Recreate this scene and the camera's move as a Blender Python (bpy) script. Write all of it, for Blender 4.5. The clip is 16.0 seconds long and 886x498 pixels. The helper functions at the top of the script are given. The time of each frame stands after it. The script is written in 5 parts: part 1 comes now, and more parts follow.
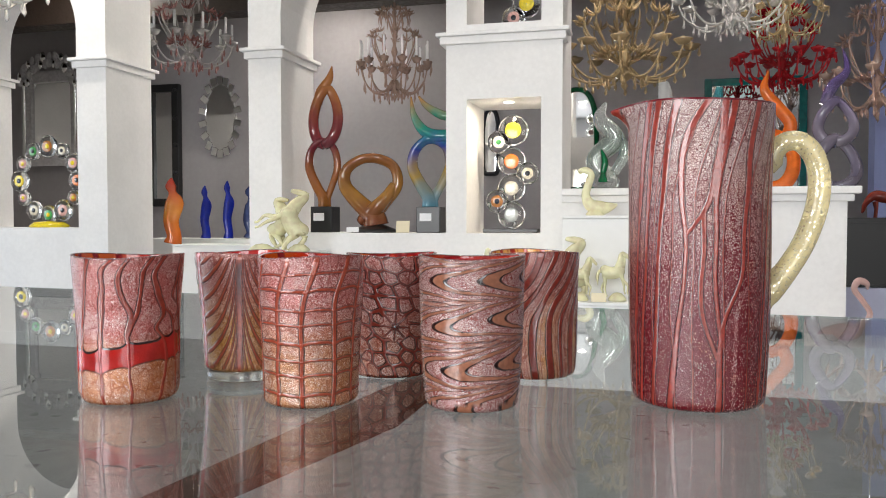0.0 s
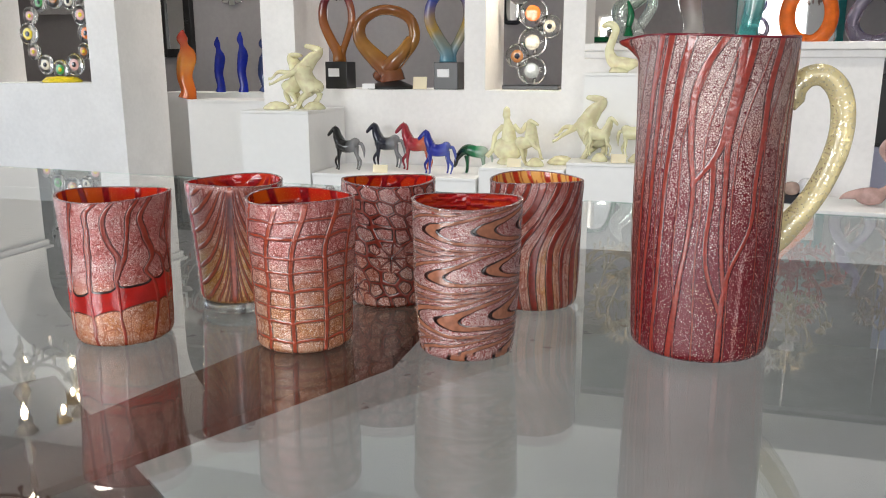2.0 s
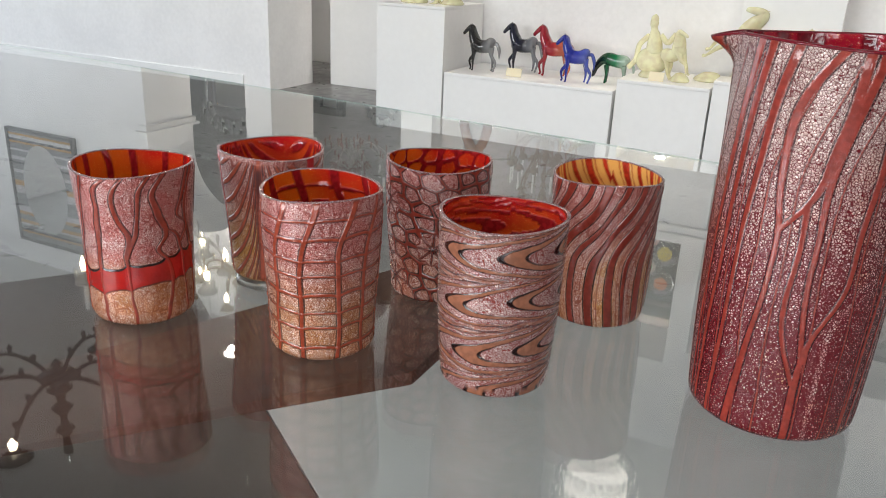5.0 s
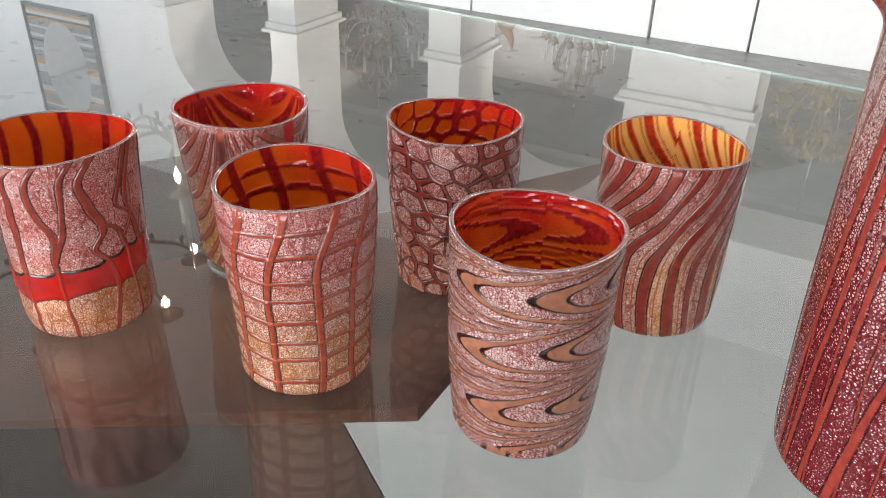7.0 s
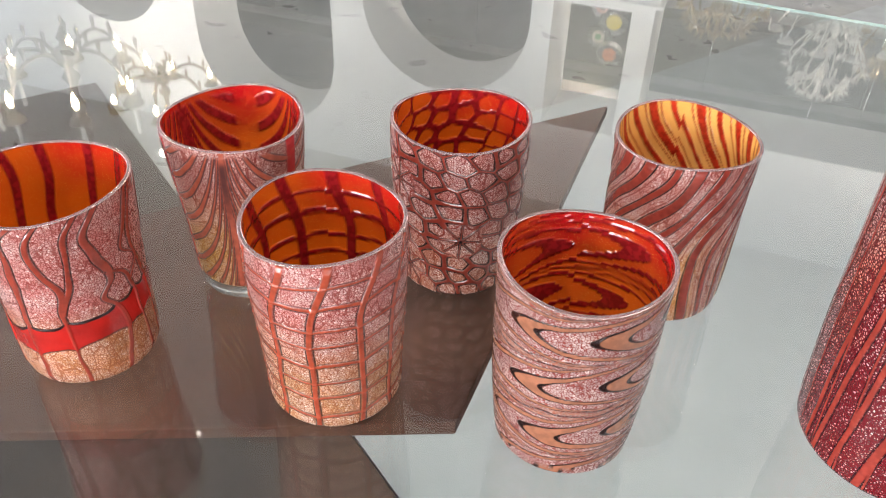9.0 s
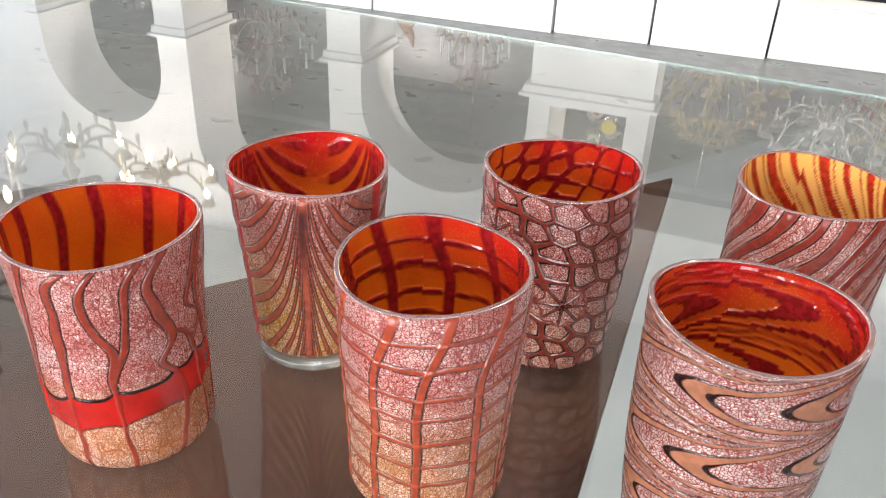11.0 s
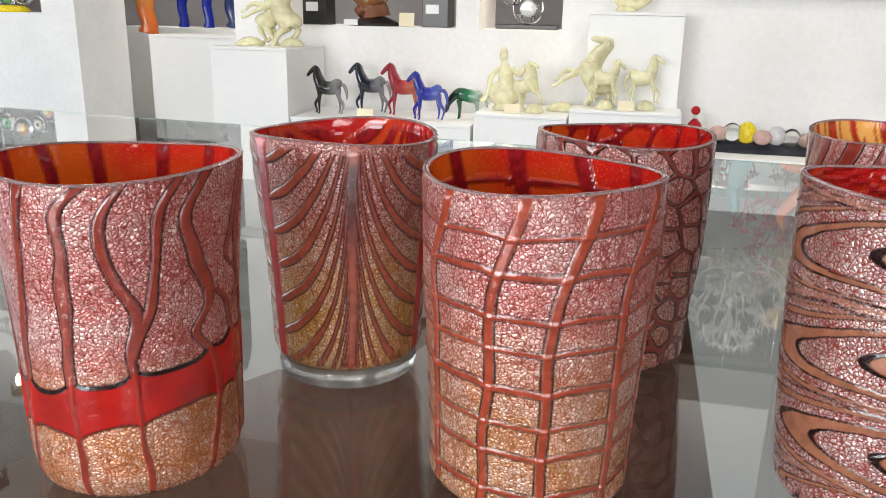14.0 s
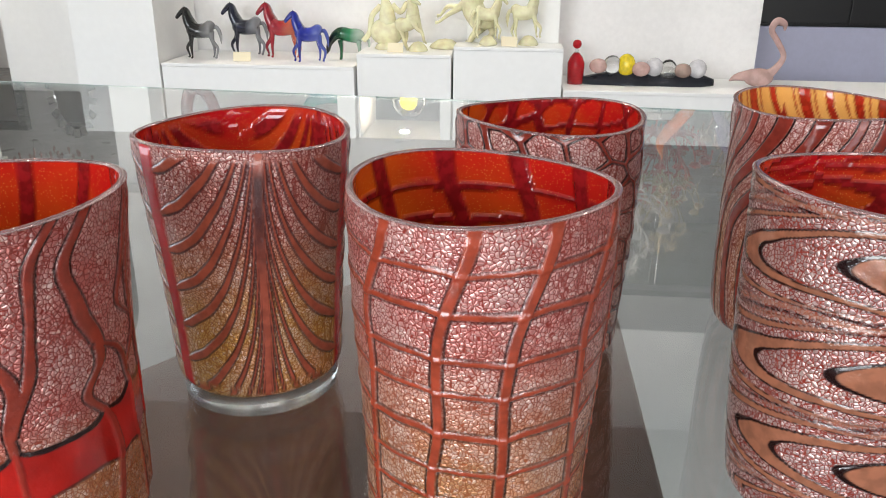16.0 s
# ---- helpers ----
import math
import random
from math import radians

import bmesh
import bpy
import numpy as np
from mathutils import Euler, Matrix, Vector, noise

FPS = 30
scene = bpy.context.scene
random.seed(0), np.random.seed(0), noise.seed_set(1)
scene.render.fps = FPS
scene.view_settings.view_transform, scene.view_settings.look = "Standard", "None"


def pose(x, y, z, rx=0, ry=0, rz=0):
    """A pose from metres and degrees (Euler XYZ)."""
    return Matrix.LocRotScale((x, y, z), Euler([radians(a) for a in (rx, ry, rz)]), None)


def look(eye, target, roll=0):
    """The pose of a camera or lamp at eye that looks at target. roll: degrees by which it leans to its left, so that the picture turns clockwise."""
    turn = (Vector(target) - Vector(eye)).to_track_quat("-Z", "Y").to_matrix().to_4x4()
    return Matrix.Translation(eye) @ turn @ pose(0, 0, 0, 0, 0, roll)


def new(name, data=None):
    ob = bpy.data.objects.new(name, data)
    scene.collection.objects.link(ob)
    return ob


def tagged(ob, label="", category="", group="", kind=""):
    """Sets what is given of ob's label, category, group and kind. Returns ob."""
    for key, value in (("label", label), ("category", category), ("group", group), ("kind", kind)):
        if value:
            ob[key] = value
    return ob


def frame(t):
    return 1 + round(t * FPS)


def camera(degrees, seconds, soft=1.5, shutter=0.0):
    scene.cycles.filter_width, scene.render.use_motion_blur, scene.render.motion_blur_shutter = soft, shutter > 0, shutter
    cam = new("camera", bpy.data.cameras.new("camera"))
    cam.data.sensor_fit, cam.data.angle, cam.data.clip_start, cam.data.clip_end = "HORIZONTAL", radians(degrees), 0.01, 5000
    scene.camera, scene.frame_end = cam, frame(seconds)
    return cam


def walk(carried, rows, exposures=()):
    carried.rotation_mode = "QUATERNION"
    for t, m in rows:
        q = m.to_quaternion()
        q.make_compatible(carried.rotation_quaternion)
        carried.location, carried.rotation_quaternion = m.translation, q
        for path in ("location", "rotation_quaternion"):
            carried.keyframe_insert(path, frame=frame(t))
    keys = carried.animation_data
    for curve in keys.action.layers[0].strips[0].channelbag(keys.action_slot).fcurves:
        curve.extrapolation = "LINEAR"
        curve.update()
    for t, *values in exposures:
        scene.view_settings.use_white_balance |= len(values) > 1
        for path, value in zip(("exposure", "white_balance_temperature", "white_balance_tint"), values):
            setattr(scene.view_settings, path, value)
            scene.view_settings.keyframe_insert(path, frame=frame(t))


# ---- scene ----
cam = camera(58.0, 16.0, soft=1.0)
PATH = [
    (0, (0.0000, 0.0000, 0.1301), (-0.2524, 0.9670, 0.0952), -0.00),
    (0.5, (0.0030, 0.0081, 0.1452), (-0.2509, 0.9710, 0.0541), -0.03),
    (1, (0.0062, 0.0143, 0.1653), (-0.2507, 0.9716, 0.0328), -0.16),
    (1.5, (0.0135, 0.0203, 0.1777), (-0.2504, 0.9705, 0.0121), -0.17),
    (2, (0.0096, 0.0341, 0.1928), (-0.2611, 0.9707, -0.0298), -0.05),
    (2.5, (0.0060, 0.0509, 0.2141), (-0.2670, 0.9779, -0.0432), 0.29),
    (3, (0.0094, 0.0535, 0.2373), (-0.2625, 0.9729, -0.0468), 0.84),
    (3.5, (0.0156, 0.0515, 0.2534), (-0.2578, 0.9628, -0.0545), 1.64),
    (4, (0.0243, 0.0677, 0.2591), (-0.2867, 0.9594, -0.0698), 2.14),
    (4.5, (0.0317, 0.0994, 0.2548), (-0.3330, 0.9666, -0.0842), 2.30),
    (5, (0.0379, 0.1413, 0.2459), (-0.3709, 0.9833, -0.1061), 2.58),
    (5.2, (0.0366, 0.1637, 0.2430), (-0.3910, 0.9949, -0.1124), 2.44),
    (7.3, (-0.0326, 0.2771, 0.2715), (-0.4270, 1.0308, -0.2543), 1.69),
    (7.5, (-0.0425, 0.2826, 0.2785), (-0.4058, 1.0390, -0.2654), 2.26),
    (8, (-0.0551, 0.2928, 0.2983), (-0.3598, 1.0515, -0.2775), 2.62),
    (8.5, (-0.0667, 0.2937, 0.3035), (-0.3530, 1.0394, -0.2982), 1.71),
    (9, (-0.0880, 0.2809, 0.3099), (-0.3623, 1.0272, -0.2967), 1.55),
    (9.5, (-0.1132, 0.2752, 0.3080), (-0.3779, 1.0234, -0.3004), 1.89),
    (9.7, (-0.1238, 0.2805, 0.3051), (-0.3872, 1.0288, -0.3037), 1.86),
    (11.8, (-0.1581, 0.2926, 0.2255), (-0.4545, 1.1426, -0.2100), 2.55),
    (12, (-0.1623, 0.2916, 0.2178), (-0.4551, 1.1437, -0.2161), 2.58),
    (12.5, (-0.1687, 0.2816, 0.1976), (-0.4707, 1.1481, -0.1998), 2.08),
    (13, (-0.1839, 0.2771, 0.1838), (-0.4699, 1.1655, -0.1752), 1.68),
    (13.5, (-0.1955, 0.2803, 0.1641), (-0.4584, 1.1896, -0.1584), 1.47),
    (14, (-0.2122, 0.2882, 0.1526), (-0.4319, 1.2207, -0.1341), 1.16),
    (14.5, (-0.2274, 0.3019, 0.1454), (-0.3634, 1.2533, -0.1310), 1.58),
    (15, (-0.2380, 0.3139, 0.1481), (-0.3353, 1.2710, -0.1249), 1.35),
    (15.5, (-0.2407, 0.3219, 0.1537), (-0.3272, 1.2756, -0.1346), 0.82),
    (16, (-0.2312, 0.3219, 0.1672), (-0.3112, 1.2521, -0.1909), 0.50),
]
walk(cam, [(t, look(eye, target, roll)) for t, eye, target, roll in PATH], exposures=[(0.0, 0.27), (3.5, 0.22), (5.0, 0.26), (7.5, 0.95), (8.0, 1.07), (9.0, 1.18), (9.7, 1.18), (12.0, 0.94), (13.0, 0.66), (14.5, 0.44), (15.5, 0.48), (16.0, 0.42)])

# ---- world and large lights (z = 0 is the table top, the floor lies at FLOOR) ----
FLOOR, CEIL = -0.74, 2.62
world = bpy.data.worlds.new("world")
scene.world = world
world.use_nodes = True
sky = world.node_tree.nodes.new("ShaderNodeTexSky")
sky.sky_type, sky.sun_disc, sky.sun_elevation, sky.sun_rotation = "NISHITA", False, radians(40), radians(200)
world.node_tree.links.new(sky.outputs[0], world.node_tree.nodes["Background"].inputs[0])
world.node_tree.nodes["Background"].inputs[1].default_value = 0.12


def area(name, eye, target, w, h, watts, colour):
    lamp = bpy.data.lights.new(name, "AREA")
    lamp.shape, lamp.size, lamp.size_y, lamp.energy, lamp.color = "RECTANGLE", w, h, watts, colour
    ob = new(name, lamp)
    ob.matrix_world = look(eye, target)
    return tagged(ob, "daylight through the shop window", "light", kind="structure")


area("window_light", (-2.6, -3.40, 0.75), (-1.9, 2.0, 0.2), 2.6, 1.9, 150, (0.93, 0.965, 1.0))
area("window_light", (1.6, -3.40, 0.75), (0.6, 2.0, 0.2), 2.0, 1.9, 55, (0.97, 0.98, 1.0))
area("window_light", (-7.95, 1.7, 0.75), (-3.0, 2.6, 0.3), 3.2, 2.0, 62, (0.80, 0.90, 1.0))
SPOTS = [(-1.4, -0.6), (0.9, 3.3), (-3.6, 4.2), (0.6, 0.6), (-2.05, 5.45), (-0.95, 5.36), (-5.2, 6.4), (0.9, 5.4), (-3.2, 7.4)]
for sx, sy in SPOTS:
    lamp = bpy.data.lights.new("downlight_light", "AREA")
    lamp.shape, lamp.size, lamp.energy, lamp.color = "DISK", 0.10, 19, (1.0, 0.93, 0.83)
    ob = new("downlight_light", lamp)
    ob.matrix_world = look((sx, sy, CEIL - 0.045), (sx, sy + 0.001, 0))
    tagged(ob, "light of a recessed ceiling lamp", "light", kind="structure")

# ---- materials ----


def mat(name, colour=(0.8, 0.8, 0.8), rough=0.5, metal=0.0, trans=0.0, coat=0.0, ior=1.5):
    m = bpy.data.materials.new(name)
    m.use_nodes = True
    b = m.node_tree.nodes["Principled BSDF"]
    b.inputs["Base Color"].default_value = (*colour, 1)
    b.inputs["Roughness"].default_value = rough
    b.inputs["Metallic"].default_value = metal
    b.inputs["Transmission Weight"].default_value = trans
    b.inputs["Coat Weight"].default_value = coat
    b.inputs["IOR"].default_value = ior
    return m


class Nodes:
    """Short hand for building node trees."""

    def __init__(self, m):
        self.t = m.node_tree
        self.b = self.t.nodes["Principled BSDF"]

    def put(self, socket, value):
        if isinstance(value, bpy.types.NodeSocket):
            self.t.links.new(value, socket)
        elif isinstance(value, tuple) and len(value) == 3 and socket.type == "RGBA":
            socket.default_value = (*value, 1)
        else:
            socket.default_value = value

    def set(self, name, value):
        self.put(self.b.inputs[name], value)

    def coords(self):
        return self.t.nodes.new("ShaderNodeTexCoord").outputs["Object"]

    def scaled(self, vec, s):
        n = self.t.nodes.new("ShaderNodeMapping")
        n.inputs["Scale"].default_value = s
        self.put(n.inputs["Vector"], vec)
        return n.outputs[0]

    def noise(self, vec, scale, detail=3.0, rough=0.5):
        n = self.t.nodes.new("ShaderNodeTexNoise")
        self.put(n.inputs["Vector"], vec)
        n.inputs["Scale"].default_value, n.inputs["Detail"].default_value, n.inputs["Roughness"].default_value = scale, detail, rough
        return n.outputs["Fac"]

    def cells(self, vec, scale, feature="F1", out="Distance"):
        n = self.t.nodes.new("ShaderNodeTexVoronoi")
        n.feature = feature
        self.put(n.inputs["Vector"], vec)
        self.put(n.inputs["Scale"], scale)
        return n.outputs[out]

    def attr(self, name):
        n = self.t.nodes.new("ShaderNodeAttribute")
        n.attribute_name = name
        return n.outputs["Fac"]

    def step(self, value, lo, hi, a=0.0, b=1.0):
        n = self.t.nodes.new("ShaderNodeMapRange")
        n.interpolation_type = "SMOOTHSTEP"
        for k, v in zip(("Value", "From Min", "From Max", "To Min", "To Max"), (value, lo, hi, a, b)):
            self.put(n.inputs[k], v)
        return n.outputs["Result"]

    def mix(self, fac, a, b, blend="MIX"):
        n = self.t.nodes.new("ShaderNodeMix")
        n.data_type, n.blend_type = "RGBA", blend
        self.put(n.inputs[0], fac)
        self.put(n.inputs[6], a)
        self.put(n.inputs[7], b)
        return n.outputs[2]

    def maths(self, op, a, b=0.0):
        n = self.t.nodes.new("ShaderNodeMath")
        n.operation = op
        self.put(n.inputs[0], a)
        self.put(n.inputs[1], b)
        return n.outputs[0]

    def bump(self, height, dist, strength=1.0):
        n = self.t.nodes.new("ShaderNodeBump")
        n.inputs["Strength"].default_value, n.inputs["Distance"].default_value = strength, dist
        self.put(n.inputs["Height"], height)
        self.set("Normal", n.outputs[0])


def painted(name, colour, rough=0.6, vary=0.06, scale=3.0):
    """Painted plaster or board: faint mottling and brush relief."""
    m = mat(name, colour, rough)
    n = Nodes(m)
    c = n.coords()
    f = n.maths("ADD", n.maths("MULTIPLY", n.noise(c, scale, 5), 0.6), n.maths("MULTIPLY", n.noise(c, scale * 14, 3), 0.4))
    n.set("Base Color", n.mix(n.step(f, 0.3, 0.7), tuple(v * (1 - vary) for v in colour), tuple(min(1, v * (1 + vary * 0.5)) for v in colour)))
    n.set("Roughness", n.step(n.noise(c, scale * 5), 0.3, 0.7, rough - 0.08, rough + 0.08))
    n.bump(n.noise(c, 90, 4), 0.0012, 0.25)
    return m


WHITE = painted("white_plaster", (0.86, 0.85, 0.845), 0.62)
PLINTH = painted("white_lacquered_board", (0.87, 0.87, 0.86), 0.42, 0.03, 2)
LILAC = painted("grey_lilac_plaster", (0.36, 0.345, 0.36), 0.7, 0.08, 1.5)
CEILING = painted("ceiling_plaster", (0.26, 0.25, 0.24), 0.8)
FLOORM = painted("grey_resin_floor", (0.165, 0.165, 0.165), 0.35, 0.16, 2.2)
BLACK = mat("black_lacquer", (0.012, 0.012, 0.013), 0.34, coat=0.12)
BEAM = painted("dark_beam_wood", (0.05, 0.035, 0.028), 0.5, 0.3, 6)
PALE_QUAD = painted("light_grey_quad", (0.225, 0.238, 0.248), 0.45, 0.08, 2.5)
DARK_QUAD = painted("brown_grey_quad", (0.050, 0.036, 0.030), 0.8, 0.25, 9)
LEG = painted("dark_brown_veneer", (0.040, 0.018, 0.012), 0.85, 0.25, 7)
for dull in (DARK_QUAD, LEG):
    dull.node_tree.nodes["Principled BSDF"].inputs["Specular IOR Level"].default_value = 0.08
CARD = mat("cream_price_card", (0.78, 0.70, 0.50), 0.7)
TICKET = mat("white_price_ticket", (0.85, 0.85, 0.86), 0.6)
CHROME = mat("mirror_silver", (0.86, 0.87, 0.87), 0.02, 1.0)
BULB = mat("glowing_bulb", (1, 0.9, 0.7))
BULB.node_tree.nodes["Principled BSDF"].inputs["Emission Color"].default_value = (1, 0.82, 0.52, 1)
BULB.node_tree.nodes["Principled BSDF"].inputs["Emission Strength"].default_value = 40.0
DIFF = mat("downlight_lens", (1, 0.95, 0.9))
DIFF.node_tree.nodes["Principled BSDF"].inputs["Emission Color"].default_value = (1, 0.94, 0.86, 1)
DIFF.node_tree.nodes["Principled BSDF"].inputs["Emission Strength"].default_value = 14.0


def glass(name, colour, rough=0.03, trans=1.0, fleck=None, ior=1.46):
    """Coloured glass; fleck adds gold or silver leaf in fine specks."""
    m = mat(name, colour, rough, trans=trans, ior=ior)
    n = Nodes(m)
    c = n.coords()
    f = n.noise(c, 26, 3)
    base = n.mix(n.step(f, 0.35, 0.65), tuple(v * 0.86 for v in colour), tuple(min(1, v * 1.08) for v in colour))
    if fleck:
        k = n.step(n.cells(c, 520), 0.42, 0.22)
        base = n.mix(k, base, fleck)
        n.set("Metallic", n.maths("MULTIPLY", k, 0.5))
    n.set("Base Color", base)
    n.bump(n.noise(c, 55, 2), 0.002, 0.2)
    return m


RIMD = glass("dark_red_glass_rim", (0.16, 0.010, 0.02), 0.05, 0.3)
EDGEG = mat("polished_green_glass_edge", (0.30, 0.42, 0.40), 0.30, trans=0.35, ior=1.5)
FOOTG = glass("greyish_clear_glass", (0.70, 0.72, 0.70), 0.14, 0.9)
CLEAR = glass("clear_glass", (0.96, 0.98, 0.97))
RIMG = glass("pale_pink_glass_rim", (0.78, 0.55, 0.54), 0.03, 0.85)
GOLDG = glass("gold_leaf_glass", (1.0, 0.91, 0.60), 0.22, 0.30)
HANDLE = glass("gold_flecked_glass", (0.86, 0.74, 0.42), 0.16, 0.55, (0.95, 0.90, 0.70))
AMBERG = glass("amber_glass", (0.45, 0.17, 0.03), 0.05, 0.3)
REDG = glass("red_glass", (0.50, 0.012, 0.02), 0.06, 0.3)
BLUEG = glass("cobalt_glass", (0.012, 0.03, 0.42), 0.06, 0.35)
GREENG = glass("green_glass", (0.01, 0.20, 0.07), 0.06, 0.4)
TEALG = glass("teal_glass", (0.02, 0.30, 0.30), 0.05, 0.5)
SMOKE = glass("black_glass", (0.02, 0.022, 0.03), 0.06, 0.1)
PINKG = glass("pale_pink_glass", (0.72, 0.48, 0.44), 0.12, 0.4)
ORANGEG = glass("orange_glass", (0.75, 0.16, 0.02), 0.06, 0.3)
SILVERF = glass("silvered_glass", (0.55, 0.54, 0.56), 0.12, 0.0, (0.8, 0.8, 0.8))


def blend_glass(name, stops, axis=2, lo=0.0, hi=1.0, trans=0.25):
    """Glass whose colour runs through the stops along one axis of the thing."""
    m = mat(name, stops[0], 0.05, trans=trans, coat=0.3)
    n = Nodes(m)
    c = n.coords()
    sep = n.t.nodes.new("ShaderNodeSeparateXYZ")
    n.put(sep.inputs[0], c)
    f = n.maths("ADD", sep.outputs[axis], n.maths("MULTIPLY", n.maths("SUBTRACT", n.noise(c, 9, 2), 0.5), 0.25 * (hi - lo)))
    ramp = n.t.nodes.new("ShaderNodeValToRGB")
    n.put(ramp.inputs[0], n.step(f, lo, hi))
    while len(ramp.color_ramp.elements) < len(stops):
        ramp.color_ramp.elements.new(0.5)
    for k, (e, col) in enumerate(zip(ramp.color_ramp.elements, stops)):
        e.position, e.color = k / (len(stops) - 1), (*col, 1)
    n.set("Base Color", ramp.outputs[0])
    return m


TABLEG = mat("clear_table_glass", (0.93, 0.965, 0.955), 0.0, trans=1.0, ior=1.5)
nt = Nodes(TABLEG)
nt.set("Roughness", nt.step(nt.noise(nt.coords(), 7, 5), 0.50, 0.80, 0.0, 0.006))


def murrine(name, pink, amber, vein, dark, band=(0.45, 0.01, 0.012), cell=800.0, gaps=(0.19, 0.022, 0.016), silver=0.46, sparse=False):
    """Blown glass with crackled silver leaf over coloured ground and raised canes; the masks are stored on the mesh."""
    m = mat(name, pink, 0.2)
    n = Nodes(m)
    c = n.coords()
    warm, v, d, bd, ld = (n.attr(k) for k in ("warm", "vein", "dark", "band", "leaf"))
    warp = n.t.nodes.new("ShaderNodeVectorMath")
    warp.operation = "MULTIPLY_ADD"
    col = n.t.nodes.new("ShaderNodeTexNoise")
    n.put(col.inputs["Vector"], c)
    col.inputs["Scale"].default_value = 330
    n.put(warp.inputs[0], col.outputs["Color"])
    warp.inputs[1].default_value = (0.0009, 0.0009, 0.0009)
    n.put(warp.inputs[2], c)
    near = n.cells(warp.outputs[0], cell, "DISTANCE_TO_EDGE")
    bare = n.maths("SUBTRACT", 1.0, ld)
    leaf = n.step(near, n.maths("MULTIPLY", bare, 0.32), n.maths("ADD", n.maths("MULTIPLY", bare, 0.36), 0.10))
    # long upright tears in the leaf
    tear = n.cells(n.scaled(warp.outputs[0], (1.0, 1.0, 0.38)), cell * 0.24, "DISTANCE_TO_EDGE")
    tear = n.maths("MULTIPLY", n.step(tear, 0.055, 0.012), n.step(n.noise(c, 60, 2), 0.46, 0.60))
    leaf = n.maths("MULTIPLY", leaf, n.maths("SUBTRACT", 1.0, n.maths("MULTIPLY", tear, 0.75)))
    big = n.noise(c, 70, 3)
    patch = n.noise(c, 34, 2)
    tone = n.mix(warm, pink, amber)
    tone = n.mix(n.step(big, 0.40, 0.66, 0.0, 0.42), tone, (0.62, 0.50, 0.47))
    tone = n.mix(n.maths("MULTIPLY", n.step(patch, 0.52, 0.68, 0.0, 0.55), warm), tone, (0.66, 0.20, 0.035))
    grain = n.cells(warp.outputs[0], cell * 1.25, "F1", "Color")
    tone = n.mix(n.step(grain, 0.60, 0.95, 0.0, 0.52), tone, (0.92, 0.78, 0.72))
    tone = n.mix(n.step(grain, 0.42, 0.12, 0.0, 0.36), tone, n.mix(0.5, tone, gaps))
    under = n.mix(warm, gaps, gaps if sparse else tuple(0.6 * p + 0.4 * q for p, q in zip(gaps, amber)))
    ground = n.mix(leaf, under, tone)
    ground = n.mix(bd, ground, n.mix(n.step(big, 0.3, 0.7), band, tuple(x * 1.5 for x in band)))
    wave = n.noise(c, 240, 2)
    cane = n.mix(n.step(wave, 0.35, 0.65), vein, tuple(x * 1.35 for x in vein))
    base = n.mix(d, n.mix(v, ground, cane), dark)
    n.set("Base Color", base)
    free = n.maths("MULTIPLY", n.maths("SUBTRACT", 1.0, n.maths("MAXIMUM", v, bd)), n.maths("SUBTRACT", 1.0, d))
    n.set("Metallic", n.maths("MULTIPLY", n.maths("MULTIPLY", leaf, free), silver))
    n.set("Roughness", n.step(n.maths("MULTIPLY", leaf, free), 0.0, 1.0, 0.10, 0.30))
    n.set("Coat Weight", 0.32)
    n.bump(n.maths("ADD", n.maths("MULTIPLY", near, free), n.maths("MULTIPLY", n.noise(c, 260, 3), 0.5)), 0.0012, 0.50)
    fine = n.t.nodes.new("ShaderNodeBump")
    fine.inputs["Strength"].default_value, fine.inputs["Distance"].default_value = 0.09, 0.0012
    n.put(fine.inputs["Height"], n.maths("ADD", near, n.noise(c, 300, 2)))
    n.set("Coat Normal", fine.outputs[0])
    return m


def lining(name, top, low, vein, lean=0.0):
    """The inside of a tumbler: ruby to orange lower down, canes darker; light through the wall is painted in."""
    m = mat(name, top, 0.10, coat=0.5)
    n = Nodes(m)
    c = n.coords()
    v, h = n.attr("vein"), n.attr("height")
    sep = n.t.nodes.new("ShaderNodeSeparateXYZ")
    n.put(sep.inputs[0], c)
    f = n.maths("ADD", h, n.maths("MULTIPLY", n.maths("SUBTRACT", n.noise(c, 24, 3), 0.5), 0.8))
    # lean paints window light glowing through the wall: orange towards -x
    f = n.maths("ADD", f, n.maths("MULTIPLY", sep.outputs[0], lean))
    ground = n.mix(n.step(f, 1.05, 0.50), top, low)
    speck = n.step(n.cells(c, 1100), 0.25, 0.12)
    ground = n.mix(n.maths("MULTIPLY", speck, 0.35), ground, (0.95, 0.55, 0.12))
    n.set("Base Color", n.mix(v, ground, n.mix(n.step(n.noise(c, 300, 2), 0.4, 0.6), vein, tuple(x * 1.5 for x in vein))))
    n.bump(n.maths("ADD", v, n.maths("MULTIPLY", n.noise(c, 160, 2), 0.6)), 0.0008, 0.8)
    return m


# ---- mesh builders ----


def link(name, v, f, material, parent=None, label="", smooth=True):
    me = bpy.data.meshes.new(name)
    me.from_pydata([tuple(p) for p in v], [], [tuple(q) for q in f])
    me.materials.append(material)
    if smooth:
        me.polygons.foreach_set("use_smooth", [True] * len(me.polygons))
    me.update()
    ob = new(name, me)
    if parent:
        ob.parent = parent
    if label:
        ob["label"] = label
    return ob


